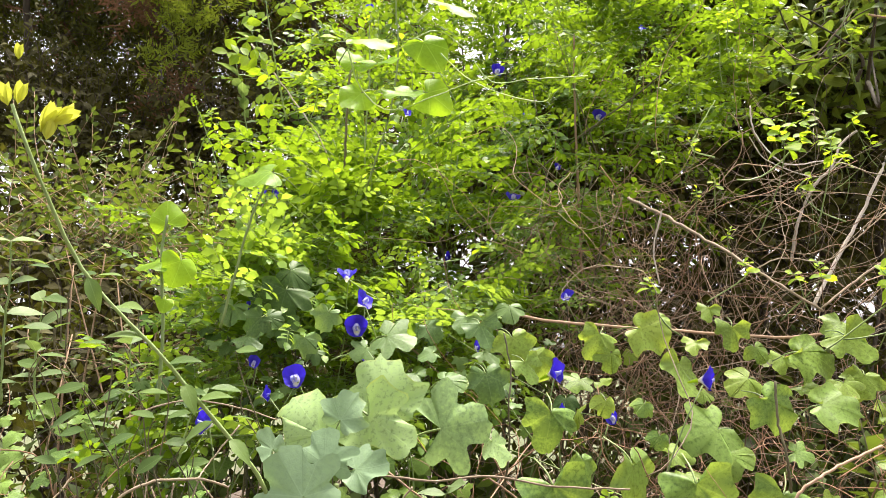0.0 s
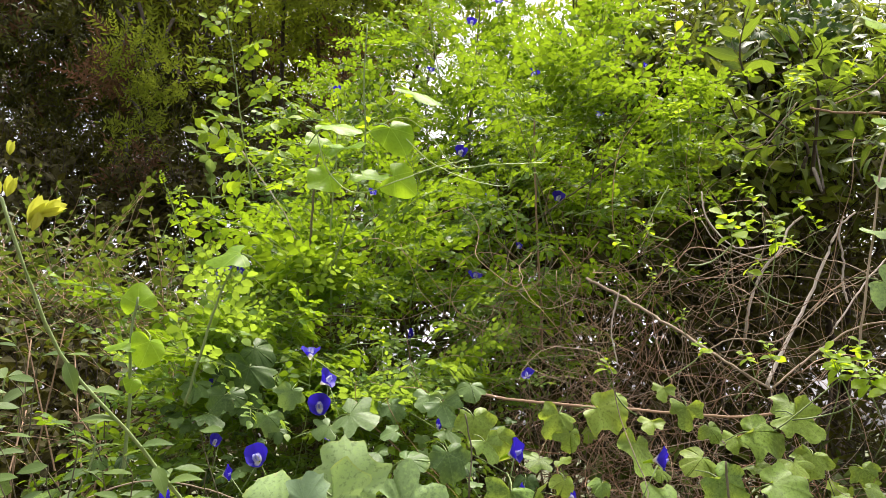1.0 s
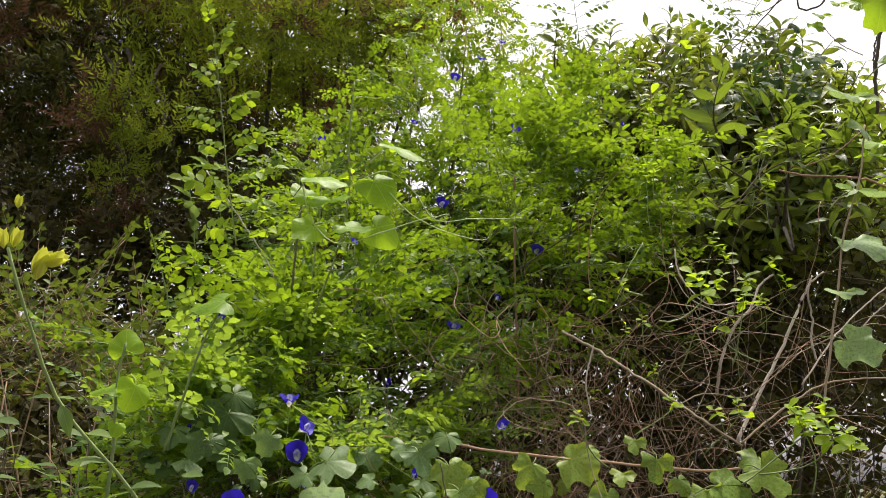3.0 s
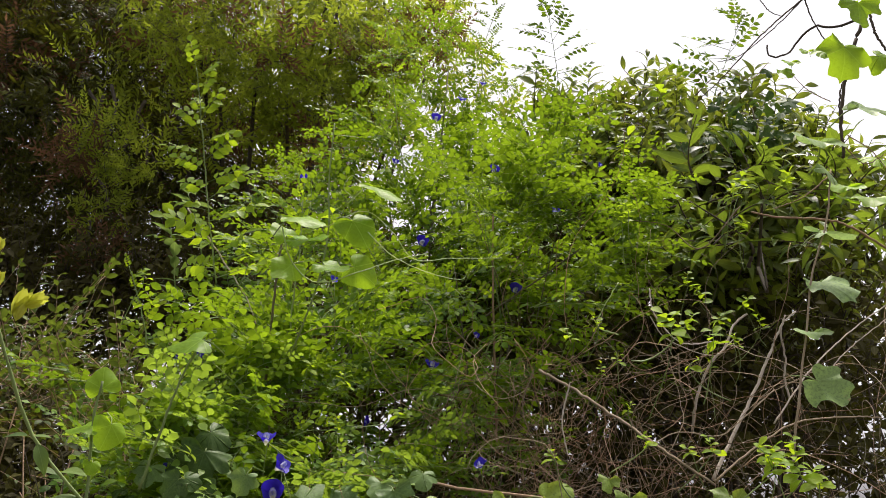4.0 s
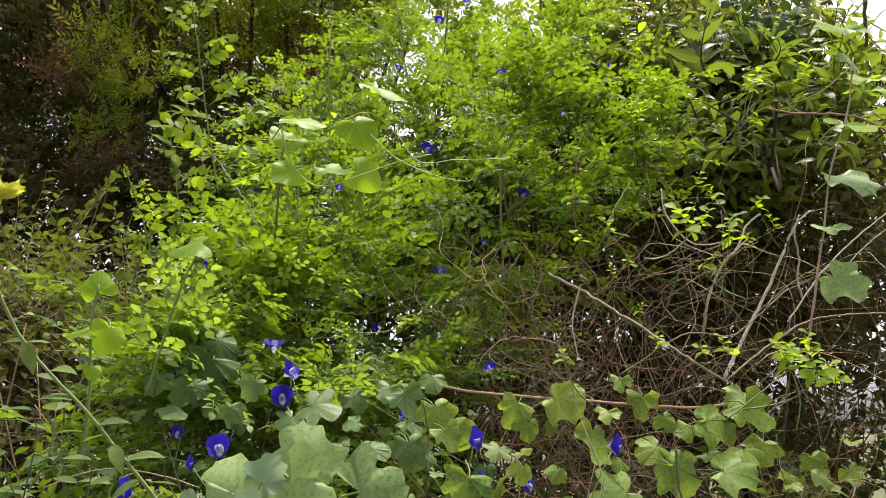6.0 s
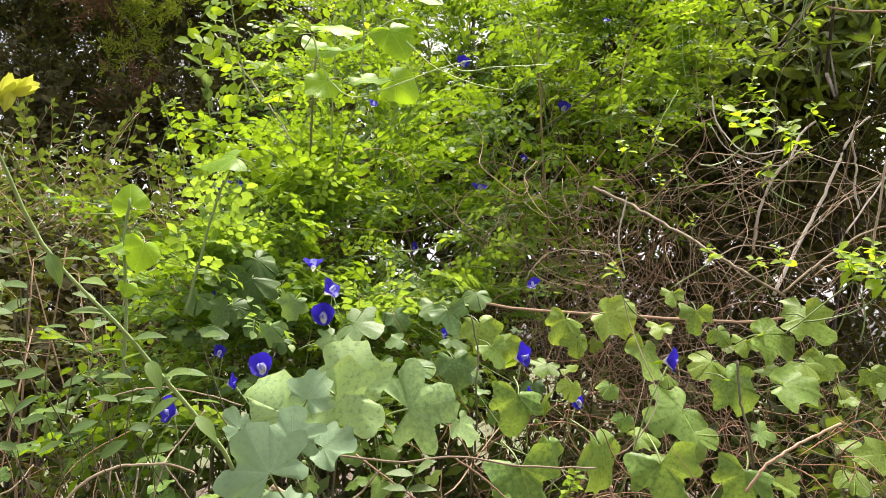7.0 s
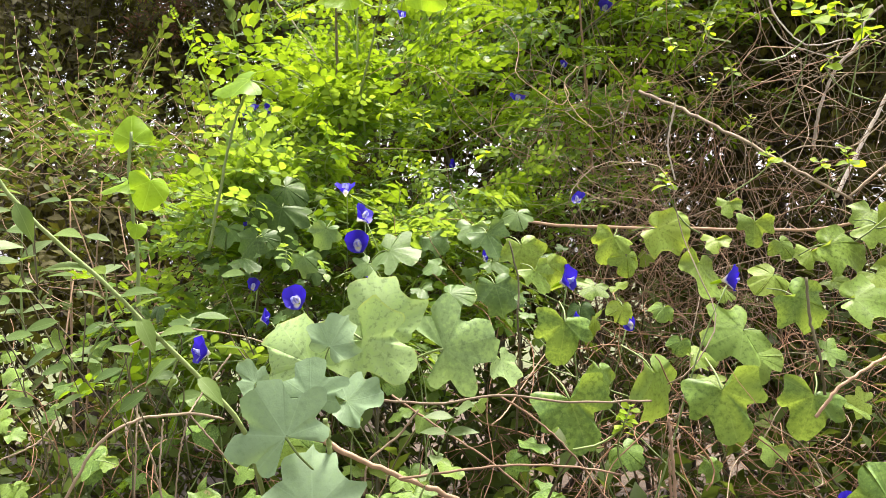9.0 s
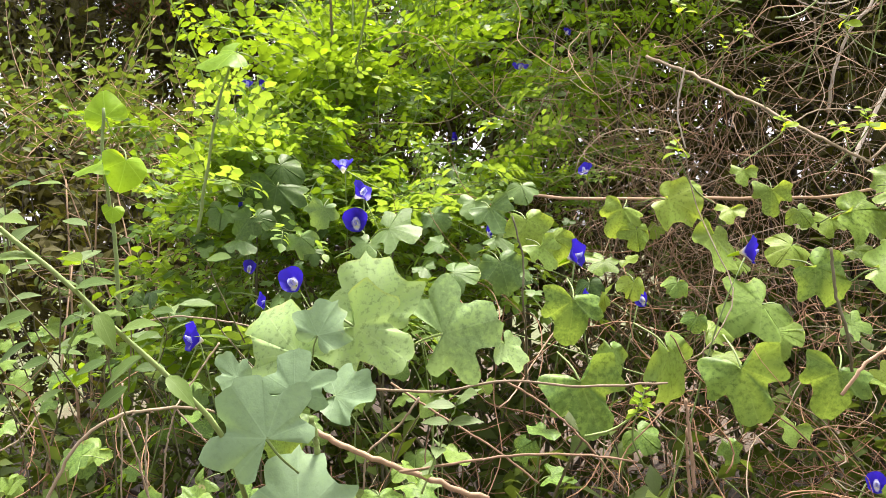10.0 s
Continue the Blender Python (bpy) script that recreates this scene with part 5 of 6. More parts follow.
pea_vine((0.1, 2.8, 0.0), "twining pea vine with scattered blue flowers high in the bush", [
    ((-0.541, 2.360, 2.006), 0.036, (-0.8, -0.5, 0.2), 170, 0.5),
    ((-0.519, 2.361, 2.020), 0.034, (0.3, -0.6, 0.8), 170, 0.9),
    ((-0.480, 2.363, 2.013), 0.032, (0.7, -0.6, 0.2), 170, 0.8),
    ((-0.553, 2.311, 1.885), 0.032, (0.2, -0.6, 0.7), 170, 0.9),
    ((0.421, 3.033, 2.236), 0.034, (0.4, -0.8, 0.4), 170, 0.8),
    ((0.319, 3.011, 2.426), 0.046, (0.1, -0.5, 0.9), 170, 1.0),
    ((0.017, 2.486, 1.839), 0.036, (-0.8, -0.5, 0), 150, 0.5),
    ((0.567, 2.957, 2.406), 0.05, (0.2, -1, 0.2), 180, 1.0),
    ((-0.111, 2.630, 2.331), 0.036, (0.5, -0.6, 0.6), 180, 0.8),
    ((0.221, 3.280, 2.701), 0.055, (0.3, -1, 0.1), 180, 1.0),
    ((0.779, 3.152, 2.812), 0.045, (0.3, -0.8, 0.4), 170, 1.0)], 10)
pea_vine((0.3, 4.4, 0.0), "twining pea vine with small blue flowers in the bush top", [
    ((0.298, 3.563, 3.443), 0.05, (0.1, -1, 0.2), 180, 1.0),
    ((-0.314, 3.428, 3.041), 0.044, (-0.3, -1, 0.2), 180, 0.9),
    ((0.103, 3.555, 3.196), 0.04, (0.3, -0.7, 0.5), 180, 0.9),
    ((0.442, 3.702, 3.626), 0.046, (0.2, -0.6, 0.7), 180, 1.0),
    ((0.547, 3.668, 3.703), 0.04, (0.2, -0.6, 0.7), 180, 0.9),
    ((0.697, 3.460, 3.343), 0.044, (-0.7, -0.6, 0.2), 180, 0.6),
    ((0.498, 2.984, 2.916), 0.046, (0.3, -1, 0.2), 180, 1.0),
    ((0.979, 3.124, 3.017), 0.034, (0.6, -0.6, 0.3), 180, 0.7)], 10)

# ---- near shoot with yellow buds ----
def budding_shoot():
    place = (-0.3, 0.6, 0.0)
    root = thing("budding_shoot", place, "slanting green downy shoot with pale yellow buds at its tip", "shoot")
    runner(root, [(-0.276, 0.582, 1.718), (-0.260, 0.588, 1.673), (-0.238, 0.621, 1.603), (-0.190, 0.638, 1.545), (-0.154, 0.655, 1.498), (-0.130, 0.671, 1.463), (-0.113, 0.686, 1.430), (-0.115, 0.737, 1.369)], 0.0013, 0.0020, GREEN_STEM)
    bud = weld([put(blade(0.022, 0.013, (0, 0.8, 1.0, 0.8, 0), 0.5, -0.3), Matrix.Rotation(radians(a), 4, "Z") @ Matrix.Rotation(radians(60), 4, "X")) for a in (0, 90, 180, 270)])
    mesh = mesh_of("bud", bud, [BUD])
    for p, s, lean in (((-0.279, 0.582, 1.717), 0.75, -15), ((-0.272, 0.582, 1.718), 0.72, 10), ((-0.256, 0.585, 1.698), 1.0, 30), ((-0.248, 0.585, 1.704), 0.9, 60), ((-0.252, 0.586, 1.692), 0.8, 10), ((-0.271, 0.578, 1.750), 0.5, 0)):
        ob = part("bud", mesh, None, root, "pale yellow bud")
        ob.matrix_basis = Matrix.Translation(Vector(p) - Vector(place)) @ pose(0, 0, 0, 0, lean, 0) @ Matrix.Scale(s, 4)
    leaf = mesh_of("shoot_leaf", blade(0.030, 0.012, LANCE, 0.25, 0.3), [WEED_LEAF])
    for p, way in (((-0.234, 0.622, 1.597), (0.5, -0.2, -0.9)), ((-0.214, 0.629, 1.574), (0.6, -0.4, 0.1)), ((-0.195, 0.636, 1.551), (-0.6, -0.4, 0.2)), ((-0.179, 0.643, 1.531), (0.9, -0.3, 0.3)), ((-0.168, 0.648, 1.517), (0.5, -0.5, -0.7)), ((-0.158, 0.654, 1.503), (0.8, -0.3, 0.3)), ((-0.147, 0.660, 1.487), (-0.7, -0.3, -0.3)), ((-0.137, 0.666, 1.473), (0.7, -0.4, -0.5))):
        ob = part("leaf", leaf, None, root)
        ob.matrix_basis = Matrix.Translation(Vector(p) - Vector(place)) @ turn_to(way, (0, -0.6, 1))
    return root


budding_shoot()


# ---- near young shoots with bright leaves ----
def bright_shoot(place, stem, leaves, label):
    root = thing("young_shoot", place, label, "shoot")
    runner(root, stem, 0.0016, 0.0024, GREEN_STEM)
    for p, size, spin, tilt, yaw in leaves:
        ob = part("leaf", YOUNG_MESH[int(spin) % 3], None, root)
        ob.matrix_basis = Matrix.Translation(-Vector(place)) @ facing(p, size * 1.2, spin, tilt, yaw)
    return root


bright_shoot((-0.309, 0.998, 1.564), [(-0.306, 0.992, 1.709), (-0.312, 0.994, 1.661), (-0.310, 0.997, 1.596), (-0.310, 0.999, 1.544), (-0.315, 1.001, 1.487)],
             [((-0.305, 0.993, 1.699), 0.038, 171, 8, 0), ((-0.312, 0.994, 1.653), 0.039, 86, 62, 0), ((-0.289, 0.995, 1.654), 0.040, 18, 8, 48), ((-0.307, 0.996, 1.607), 0.019, 12, 20, 30)], "young shoot with bright yellow-green leaves")
climbing = bright_shoot((-0.084, 1.722, 1.895), [(-0.069, 1.652, 2.424), (-0.077, 1.670, 2.283), (-0.073, 1.685, 2.177), (-0.093, 1.702, 2.048), (-0.148, 1.770, 1.906)],
             [((-0.019, 1.683, 2.194), 0.084, -30, 20, 20), ((-0.013, 1.697, 2.088), 0.077, -60, 10, 20), ((-0.152, 1.695, 2.090), 0.069, 40, 15, 0), ((-0.167, 1.686, 2.155), 0.055, 150, 20, 30), ((0.024, 1.673, 2.276), 0.094, -40, 65, 30), ((-0.137, 1.545, 2.148), 0.084, -75, 66, 0), ((-0.130, 1.560, 2.103), 0.079, -80, 60, 10), ((-0.070, 1.572, 2.052), 0.069, -50, 50, 20)], "climbing shoot with broad translucent yellow-green leaves")
runner(climbing, [(-0.079, 1.684, 2.177), (0.005, 1.680, 2.217), (0.069, 1.687, 2.175), (0.122, 1.697, 2.110), (0.205, 1.697, 2.114), (0.324, 1.699, 2.119)], 0.0014, 0.001, TENDRIL, "tendril", 5, 36)
runner(climbing, [(0.016, 1.687, 2.170), (0.074, 1.695, 2.116), (0.157, 1.701, 2.080), (0.228, 1.704, 2.067), (0.246, 1.702, 2.084)], 0.0013, 0.0008, TENDRIL, "tendril", 5, 36)
runner(climbing, [(-0.031, 1.677, 2.235), (-0.000, 1.673, 2.270), (-0.024, 1.669, 2.300), (-0.042, 1.673, 2.271), (-0.018, 1.676, 2.247)], 0.0012, 0.0008, TENDRIL, "tendril", 5, 40)
runner(climbing, [(-0.161, 1.553, 2.131), (-0.141, 1.574, 2.063), (-0.086, 1.585, 2.018), (0.008, 1.570, 2.041), (0.078, 1.557, 2.063), (0.143, 1.548, 2.075)], 0.0016, 0.001, TENDRIL, "tendril", 5, 40)
bright_shoot((-0.283, 1.294, 1.673), [(-0.240, 1.274, 1.830), (-0.272, 1.282, 1.769), (-0.300, 1.293, 1.682), (-0.328, 1.305, 1.587)],
             [((-0.245, 1.275, 1.826), 0.066, 80, 50, 0)], "young shoot with one broad bright leaf")

# ---- tall feathery and pinnate shoots ----
LONG_LEAVES = [pinnate(6, 0.16, 0.034, 0.016, droop=d, spread=66) for d in (0.15, 0.4)]
LONG_MESH = [mesh_of("leaf", l, [PEA_LEAF, GREEN_STEM]) for l in LONG_LEAVES]
SPRIG_LEAVES = [pinnate(4, 0.11, 0.036, 0.024, droop=d, spread=66) for d in (0.1, 0.35)]
SPRIG_MESH = [mesh_of("leaf", l, [YOUNG_LEAF, GREEN_STEM]) for l in SPRIG_LEAVES]


def tall_shoot(points, leaves, meshes, size, label, thick=0.003, first=0.05, rise=25):
    root = thing("tall_shoot", points[0], label, "shoot")
    base = Vector(points[0])
    runner(root, points, thick, thick * 0.4, GREEN_STEM, "stem", 5)
    line = bend([Vector(p) - base for p in points], 40)
    for k in range(leaves):
        s = first + (1 - first) * k / max(1, leaves - 1)
        at = Vector(line[min(len(line) - 1, int(s * (len(line) - 1)))])
        around, lift = k * math.pi + rng.normal(0, 0.55), radians(rise + 45 * s * s + rng.normal(0, 10))
        way = (math.cos(around) * math.cos(lift), math.sin(around) * math.cos(lift), math.sin(lift))
        ob = part("leaf", meshes[k % len(meshes)], None, root)
        ob.matrix_basis = Matrix.Translation(at) @ turn_to(way, (0, -0.9, 0.8), rng.normal(0, 0.4)) @ Matrix.Scale(size * (1 - 0.4 * s) * rng.uniform(0.85, 1.1), 4)
    return root


tall_shoot([(-0.487, 2.551, 2.284), (-0.517, 2.484, 2.493), (-0.542, 2.411, 2.719), (-0.571, 2.336, 2.954)], 22, SPRIG_MESH, 1.45, "upright shoot with bright oval leaflets above the bush")
tall_shoot([(1.126, 4.355, 3.781), (1.078, 4.253, 4.103), (1.009, 4.130, 4.490)], 24, LONG_MESH, 2.1, "lacy pinnate shoot rising against the sky")
tall_shoot([(1.855, 3.876, 3.776), (1.913, 3.813, 3.954), (1.986, 3.733, 4.176)], 20, LONG_MESH, 1.9, "lacy pinnate shoot rising against the sky")
tall_shoot([(0.156, 3.424, 3.001), (0.106, 3.339, 3.270), (0.066, 3.245, 3.564), (0.023, 3.143, 3.882)], 15, SPRIG_MESH, 1.3, "upright shoot with oval leaflets above the bush")
tall_shoot([(0.642, 4.330, 3.976), (0.622, 4.246, 4.234), (0.698, 4.155, 4.491)], 18, LONG_MESH, 1.1, "lacy pinnate shoot at the bush top")
tall_shoot([(-0.200, 2.240, 1.877), (-0.197, 2.171, 2.084), (-0.183, 2.154, 2.292), (-0.183, 2.160, 2.432)], 12, SPRIG_MESH, 0.8, "upright shoot with bright oval leaflets in the bush")
tall_shoot([(-0.619, 2.343, 1.986), (-0.638, 2.304, 2.109), (-0.682, 2.261, 2.249)], 10, SPRIG_MESH, 0.7, "young shoot with bright yellow-green leaflets at the bush edge")
tall_shoot([(0.014, 2.425, 1.905), (0.044, 2.369, 2.066), (0.057, 2.411, 2.254), (0.002, 2.377, 2.372)], 12, SPRIG_MESH, 0.8, "upright shoot with bright oval leaflets in the bush")
tall_shoot([(0.486, 2.802, 2.247), (0.452, 2.747, 2.421), (0.418, 2.698, 2.576), (0.404, 2.642, 2.750)], 12, SPRIG_MESH, 0.8, "upright shoot with bright oval leaflets in the bush")
tall_shoot([(0.054, 2.079, 1.670), (0.113, 2.031, 1.672), (0.178, 2.034, 1.675), (0.255, 2.037, 1.673)], 6, SPRIG_MESH, 0.55, "level sprig with bright oval leaflets", 0.0015, 0.1, 60)
tall_shoot([(-0.170, 2.120, 1.754), (-0.117, 2.072, 1.765), (-0.037, 2.075, 1.764)], 5, SPRIG_MESH, 0.6, "level sprig with bright oval leaflets", 0.0015, 0.1, 60)

# ---- bright leaf rosettes on the twigs ----
OBOVATE = [mesh_of("leaf", blade(1.0, 0.62, (0.0, 0.42, 0.8, 1.0, 0.85, 0.0), 0.25, d), [YOUNG_LEAF]) for d in (0.1, 0.35)]


def rosette(place, size, leaves, label="sprig of bright yellow-green oval leaves on a thin twig"):
    size *= 0.95
    root = thing("leaf_sprig", place, label, "sprig", "bright sprigs on the twigs")
    tip = wander((0, 0, 0), (rng.normal(0, 0.3), -0.2, 1.0), size * 0.9, 0.4, 0.0, 8)
    part("twig", tube(np.concatenate([wander((0, 0, 0), (rng.normal(0, 0.5), 0.5, -1.0), size * 3.5, 0.4, 0.0, 6)[:0:-1], tip]), 0.0014, 0.0008, 4), GREEN_STEM, root)
    for k in range(leaves + 3):
        s = k / (leaves + 2)
        a, lift = k * 2.4 + rng.normal(0, 0.3), radians(rng.uniform(-25, 15) + 45 * s * s)
        way = (math.cos(a) * math.cos(lift), math.sin(a) * math.cos(lift) - 0.2, math.sin(lift))
        ob = part("leaf", OBOVATE[k % 2], None, root)
        ob.matrix_basis = Matrix.Translation(tip[int(s * 8)]) @ turn_to(way, (0, -0.6, 1), rng.normal(0, 0.3)) @ Matrix.Scale(size * rng.uniform(0.6, 1.0) * (1 - 0.3 * s), 4)
    return root


for spot, size, leaves in (((0.588, 1.361, 1.869), 0.05, 12), ((0.620, 1.378, 1.888), 0.04, 7), ((0.685, 1.410, 1.862), 0.036, 8), ((0.524, 1.904, 1.978), 0.034, 6), ((0.597, 1.898, 2.009), 0.03, 5), ((0.691, 1.564, 1.846), 0.034, 2), ((0.774, 1.683, 1.686), 0.038, 7), ((0.728, 1.685, 1.681), 0.03, 5), ((0.647, 1.734, 1.703), 0.032, 6), ((0.620, 1.775, 1.782), 0.024, 4), ((0.817, 1.485, 1.647), 0.042, 8), ((0.856, 1.482, 1.664), 0.04, 7), ((0.615, 1.962, 1.902), 0.03, 5), ((0.376, 1.446, 1.645), 0.03, 5), ((0.766, 2.196, 2.403), 0.045, 7), ((0.657, 1.957, 1.931), 0.026, 5), ((0.219, 1.053, 1.351), 0.022, 5), ((0.212, 1.055, 1.339), 0.022, 5), ((0.768, 1.385, 1.627), 0.045, 8), ((0.753, 1.380, 1.646), 0.04, 6), ((0.789, 1.337, 1.610), 0.045, 9), ((0.819, 1.338, 1.600), 0.04, 7), ((0.957, 2.743, 2.897), 0.08, 8), ((1.136, 2.757, 3.131), 0.08, 8), ((1.005, 2.602, 2.677), 0.06, 6), ((0.868, 2.551, 2.545), 0.06, 5), ((1.244, 2.394, 2.610), 0.055, 6)):
    rosette(spot, size, leaves)
for spot, size, leaves in (((-0.320, 2.142, 2.242), 0.045, 6), ((-0.522, 2.212, 2.127), 0.045, 5), ((-0.620, 2.207, 2.182), 0.042, 6), ((0.012, 2.333, 2.267), 0.045, 6), ((0.043, 2.342, 2.185), 0.042, 6), ((-0.143, 2.127, 1.932), 0.04, 6), ((-0.310, 2.124, 1.986), 0.04, 5), ((-0.381, 2.082, 1.935), 0.04, 5), ((-0.040, 2.081, 1.881), 0.04, 6), ((0.198, 2.225, 1.894), 0.045, 4), ((0.280, 2.269, 1.924), 0.05, 3), ((0.402, 2.454, 2.424), 0.045, 7), ((0.507, 2.494, 2.492), 0.045, 6), ((-0.093, 2.220, 2.377), 0.05, 6), ((-0.178, 2.118, 2.012), 0.035, 5), ((0.099, 2.038, 1.796), 0.04, 5), ((-0.050, 1.947, 1.747), 0.04, 5), ((-0.267, 2.242, 2.242), 0.04, 6), ((0.065, 2.253, 2.095), 0.04, 5)):
    rosette(spot, size, leaves, "bright yellow-green leaf sprig at the front of the bush")

for k in range(14):
    low, wide = rng.random(), rng.random()
    spot = Vector((0.656, 2.375, 2.219)).lerp(Vector((1.411, 2.304, 2.249)), wide) + Vector((0.0, rng.uniform(-0.5, 0.3), 0.22 - 0.45 * low))
    rosette(tuple(spot), rng.uniform(0.034, 0.056), int(rng.integers(4, 9)), "sprig of yellow-green leaves before the dark tree")

# ---- hanging vine and bare twigs before the sky ----
hanging = vine("gourd_vine", (0.9, 1.6, 0.0), "gourd vine hanging from above with pale lobed leaves", [((1.152, 1.550, 2.464), 0.126, -70, 55, 0, 0), ((1.073, 1.600, 2.398), 0.114, 60, 58, 20, 2), ((1.042, 1.600, 2.167), 0.109, -80, 66, 0, 2), ((1.040, 1.620, 2.056), 0.115, -30, 58, 0, 0), ((0.992, 1.600, 1.936), 0.074, 40, 70, 0, 2), ((1.002, 1.630, 1.834), 0.101, -50, 10, 0, 3), ((1.079, 1.600, 2.325), 0.066, 10, 30, 40, 1)], PALE_MESH)
# leaves before the sky are coloured as lit from behind
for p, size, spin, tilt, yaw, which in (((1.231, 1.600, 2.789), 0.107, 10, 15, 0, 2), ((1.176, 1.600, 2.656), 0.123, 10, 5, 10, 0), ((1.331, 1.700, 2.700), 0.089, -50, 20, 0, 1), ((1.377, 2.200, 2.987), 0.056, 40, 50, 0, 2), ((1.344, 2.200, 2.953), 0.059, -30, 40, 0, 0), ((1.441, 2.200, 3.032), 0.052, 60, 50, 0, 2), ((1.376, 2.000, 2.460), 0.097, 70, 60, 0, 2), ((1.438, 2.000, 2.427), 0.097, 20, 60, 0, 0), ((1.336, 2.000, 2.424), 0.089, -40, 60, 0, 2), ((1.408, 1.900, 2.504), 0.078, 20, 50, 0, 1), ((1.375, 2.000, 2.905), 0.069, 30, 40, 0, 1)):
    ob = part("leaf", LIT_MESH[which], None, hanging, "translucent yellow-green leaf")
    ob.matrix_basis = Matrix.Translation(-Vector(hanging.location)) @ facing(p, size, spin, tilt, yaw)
runner(hanging, [(1.090, 1.600, 2.326), (1.061, 1.600, 2.198), (1.010, 1.600, 2.075), (0.972, 1.600, 1.920), (0.934, 1.600, 1.774), (0.911, 1.620, 1.636)], 0.0019, 0.0026, PALE_TWIG)
for line, r0, r1, bark in (([(1.538, 2.300, 3.329), (1.428, 2.300, 3.234), (1.324, 2.300, 3.133), (1.234, 2.350, 3.036), (1.155, 2.400, 2.961)], 0.0032, 0.0016, BARK), ([(1.510, 2.300, 3.304), (1.391, 2.300, 3.182), (1.281, 2.350, 3.099), (1.220, 2.400, 3.099)], 0.0022, 0.0012, BARK), ([(1.461, 1.900, 2.966), (1.423, 2.000, 2.991), (1.382, 2.050, 3.022), (1.348, 2.100, 2.997), (1.314, 2.100, 2.954), (1.252, 2.100, 2.941), (1.249, 2.100, 2.981)], 0.0042, 0.0024, BARK), ([(1.455, 2.200, 3.242), (1.477, 2.200, 3.143), (1.524, 2.200, 3.037)], 0.0026, 0.0018, BARK), ([(1.354, 2.300, 3.295), (1.383, 2.300, 3.250), (1.428, 2.300, 3.230)], 0.002, 0.0014, BARK), ([(1.323, 1.700, 2.838), (1.269, 1.700, 2.731), (1.230, 1.700, 2.629), (1.204, 1.700, 2.530), (1.200, 1.720, 2.414)], 0.0052, 0.004, BARK), ([(1.363, 1.750, 2.874), (1.370, 1.750, 2.803), (1.393, 1.750, 2.751)], 0.0036, 0.003, BARK), ([(1.253, 1.720, 2.675), (1.219, 1.720, 2.590), (1.205, 1.720, 2.493)], 0.0026, 0.002, BARK), ([(1.277, 2.400, 3.056), (1.337, 2.400, 3.037), (1.408, 2.400, 3.108)], 0.0016, 0.001, DRY_STEM), ([(1.366, 2.000, 2.732), (1.302, 2.000, 2.767), (1.257, 2.000, 2.822)], 0.0014, 0.001, DRY_STEM), ([(1.260, 1.800, 2.485), (1.307, 1.800, 2.438), (1.375, 1.800, 2.473)], 0.0018, 0.001, DRY_STEM), ([(1.273, 1.800, 2.519), (1.329, 1.800, 2.480), (1.366, 1.800, 2.424)], 0.0016, 0.001, DRY_STEM), ([(1.317, 1.800, 2.796), (1.366, 1.800, 2.745), (1.420, 1.800, 2.730)], 0.0014, 0.001, DRY_STEM), ([(1.179, 2.200, 2.452), (1.267, 2.200, 2.436), (1.392, 2.200, 2.435), (1.480, 2.200, 2.415), (1.595, 2.200, 2.345)], 0.003, 0.004, DRY_STEM), ([(1.192, 2.300, 2.510), (1.068, 2.350, 2.380), (0.982, 2.400, 2.473), (0.869, 2.400, 2.489)], 0.002, 0.0014, PALE_TWIG), ([(1.451, 2.200, 2.585), (1.348, 2.200, 2.505), (1.252, 2.200, 2.464)], 0.0022, 0.0016, DRY_STEM)):
    twig(line, r0, r1, "thin bare twig against the sky", bark)

# vine leaves over the crown of the glossy-leaved tree, in the shade-dark leaf colour
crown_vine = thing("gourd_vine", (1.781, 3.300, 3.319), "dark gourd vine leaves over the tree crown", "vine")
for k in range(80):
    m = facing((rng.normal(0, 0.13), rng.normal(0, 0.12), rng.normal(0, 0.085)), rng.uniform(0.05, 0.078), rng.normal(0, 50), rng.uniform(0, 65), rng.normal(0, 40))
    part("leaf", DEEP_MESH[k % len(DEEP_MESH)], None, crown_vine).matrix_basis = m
part("stem", tube(wander((0, 0, 0.1), (0.1, 0, -1), 0.9, 0.3, 0.1, 14), 0.004, 0.006, 5), SHADE_STEM, crown_vine)

# ---- slim-leaved plants ----
SLIM_MESH = mesh_of("leaf", blade(1.0, 0.42, LANCE, 0.2, 0.25), [SLIM_LEAF])


def paired_plant(points, pairs, size, label, thick=0.0022, name="slim_leaved_plant"):
    root = thing(name, points[0], label, "plant")
    base = Vector(points[0])
    runner(root, points, thick, thick * 0.6, GREEN_STEM)
    line = bend([Vector(p) - base for p in points], 40)
    for k in range(pairs):
        s = 0.12 + 0.88 * k / max(1, pairs - 1)
        at = Vector(line[min(len(line) - 1, int(s * (len(line) - 1)))])
        turn = rng.uniform(0, 3.1)
        for side in (0, math.pi):
            lift = radians(rng.uniform(5, 40))
            way = (math.cos(turn + side) * math.cos(lift), math.sin(turn + side) * math.cos(lift), math.sin(lift))
            ob = part("leaf", SLIM_MESH, None, root)
            ob.matrix_basis = Matrix.Translation(at) @ turn_to(way, (0, -0.4, 1), rng.normal(0, 0.3)) @ Matrix.Scale(size * rng.uniform(0.75, 1.1), 4)
    return root


paired_plant([(-0.674, 1.317, 1.472), (-0.667, 1.302, 1.577), (-0.656, 1.290, 1.664), (-0.652, 1.281, 1.725)], 6, 0.06, "leafy plant with paired slim pale-green leaves")
paired_plant([(-0.673, 1.421, 1.451), (-0.668, 1.407, 1.545), (-0.654, 1.394, 1.639)], 5, 0.058, "leafy plant with paired slim pale-green leaves")
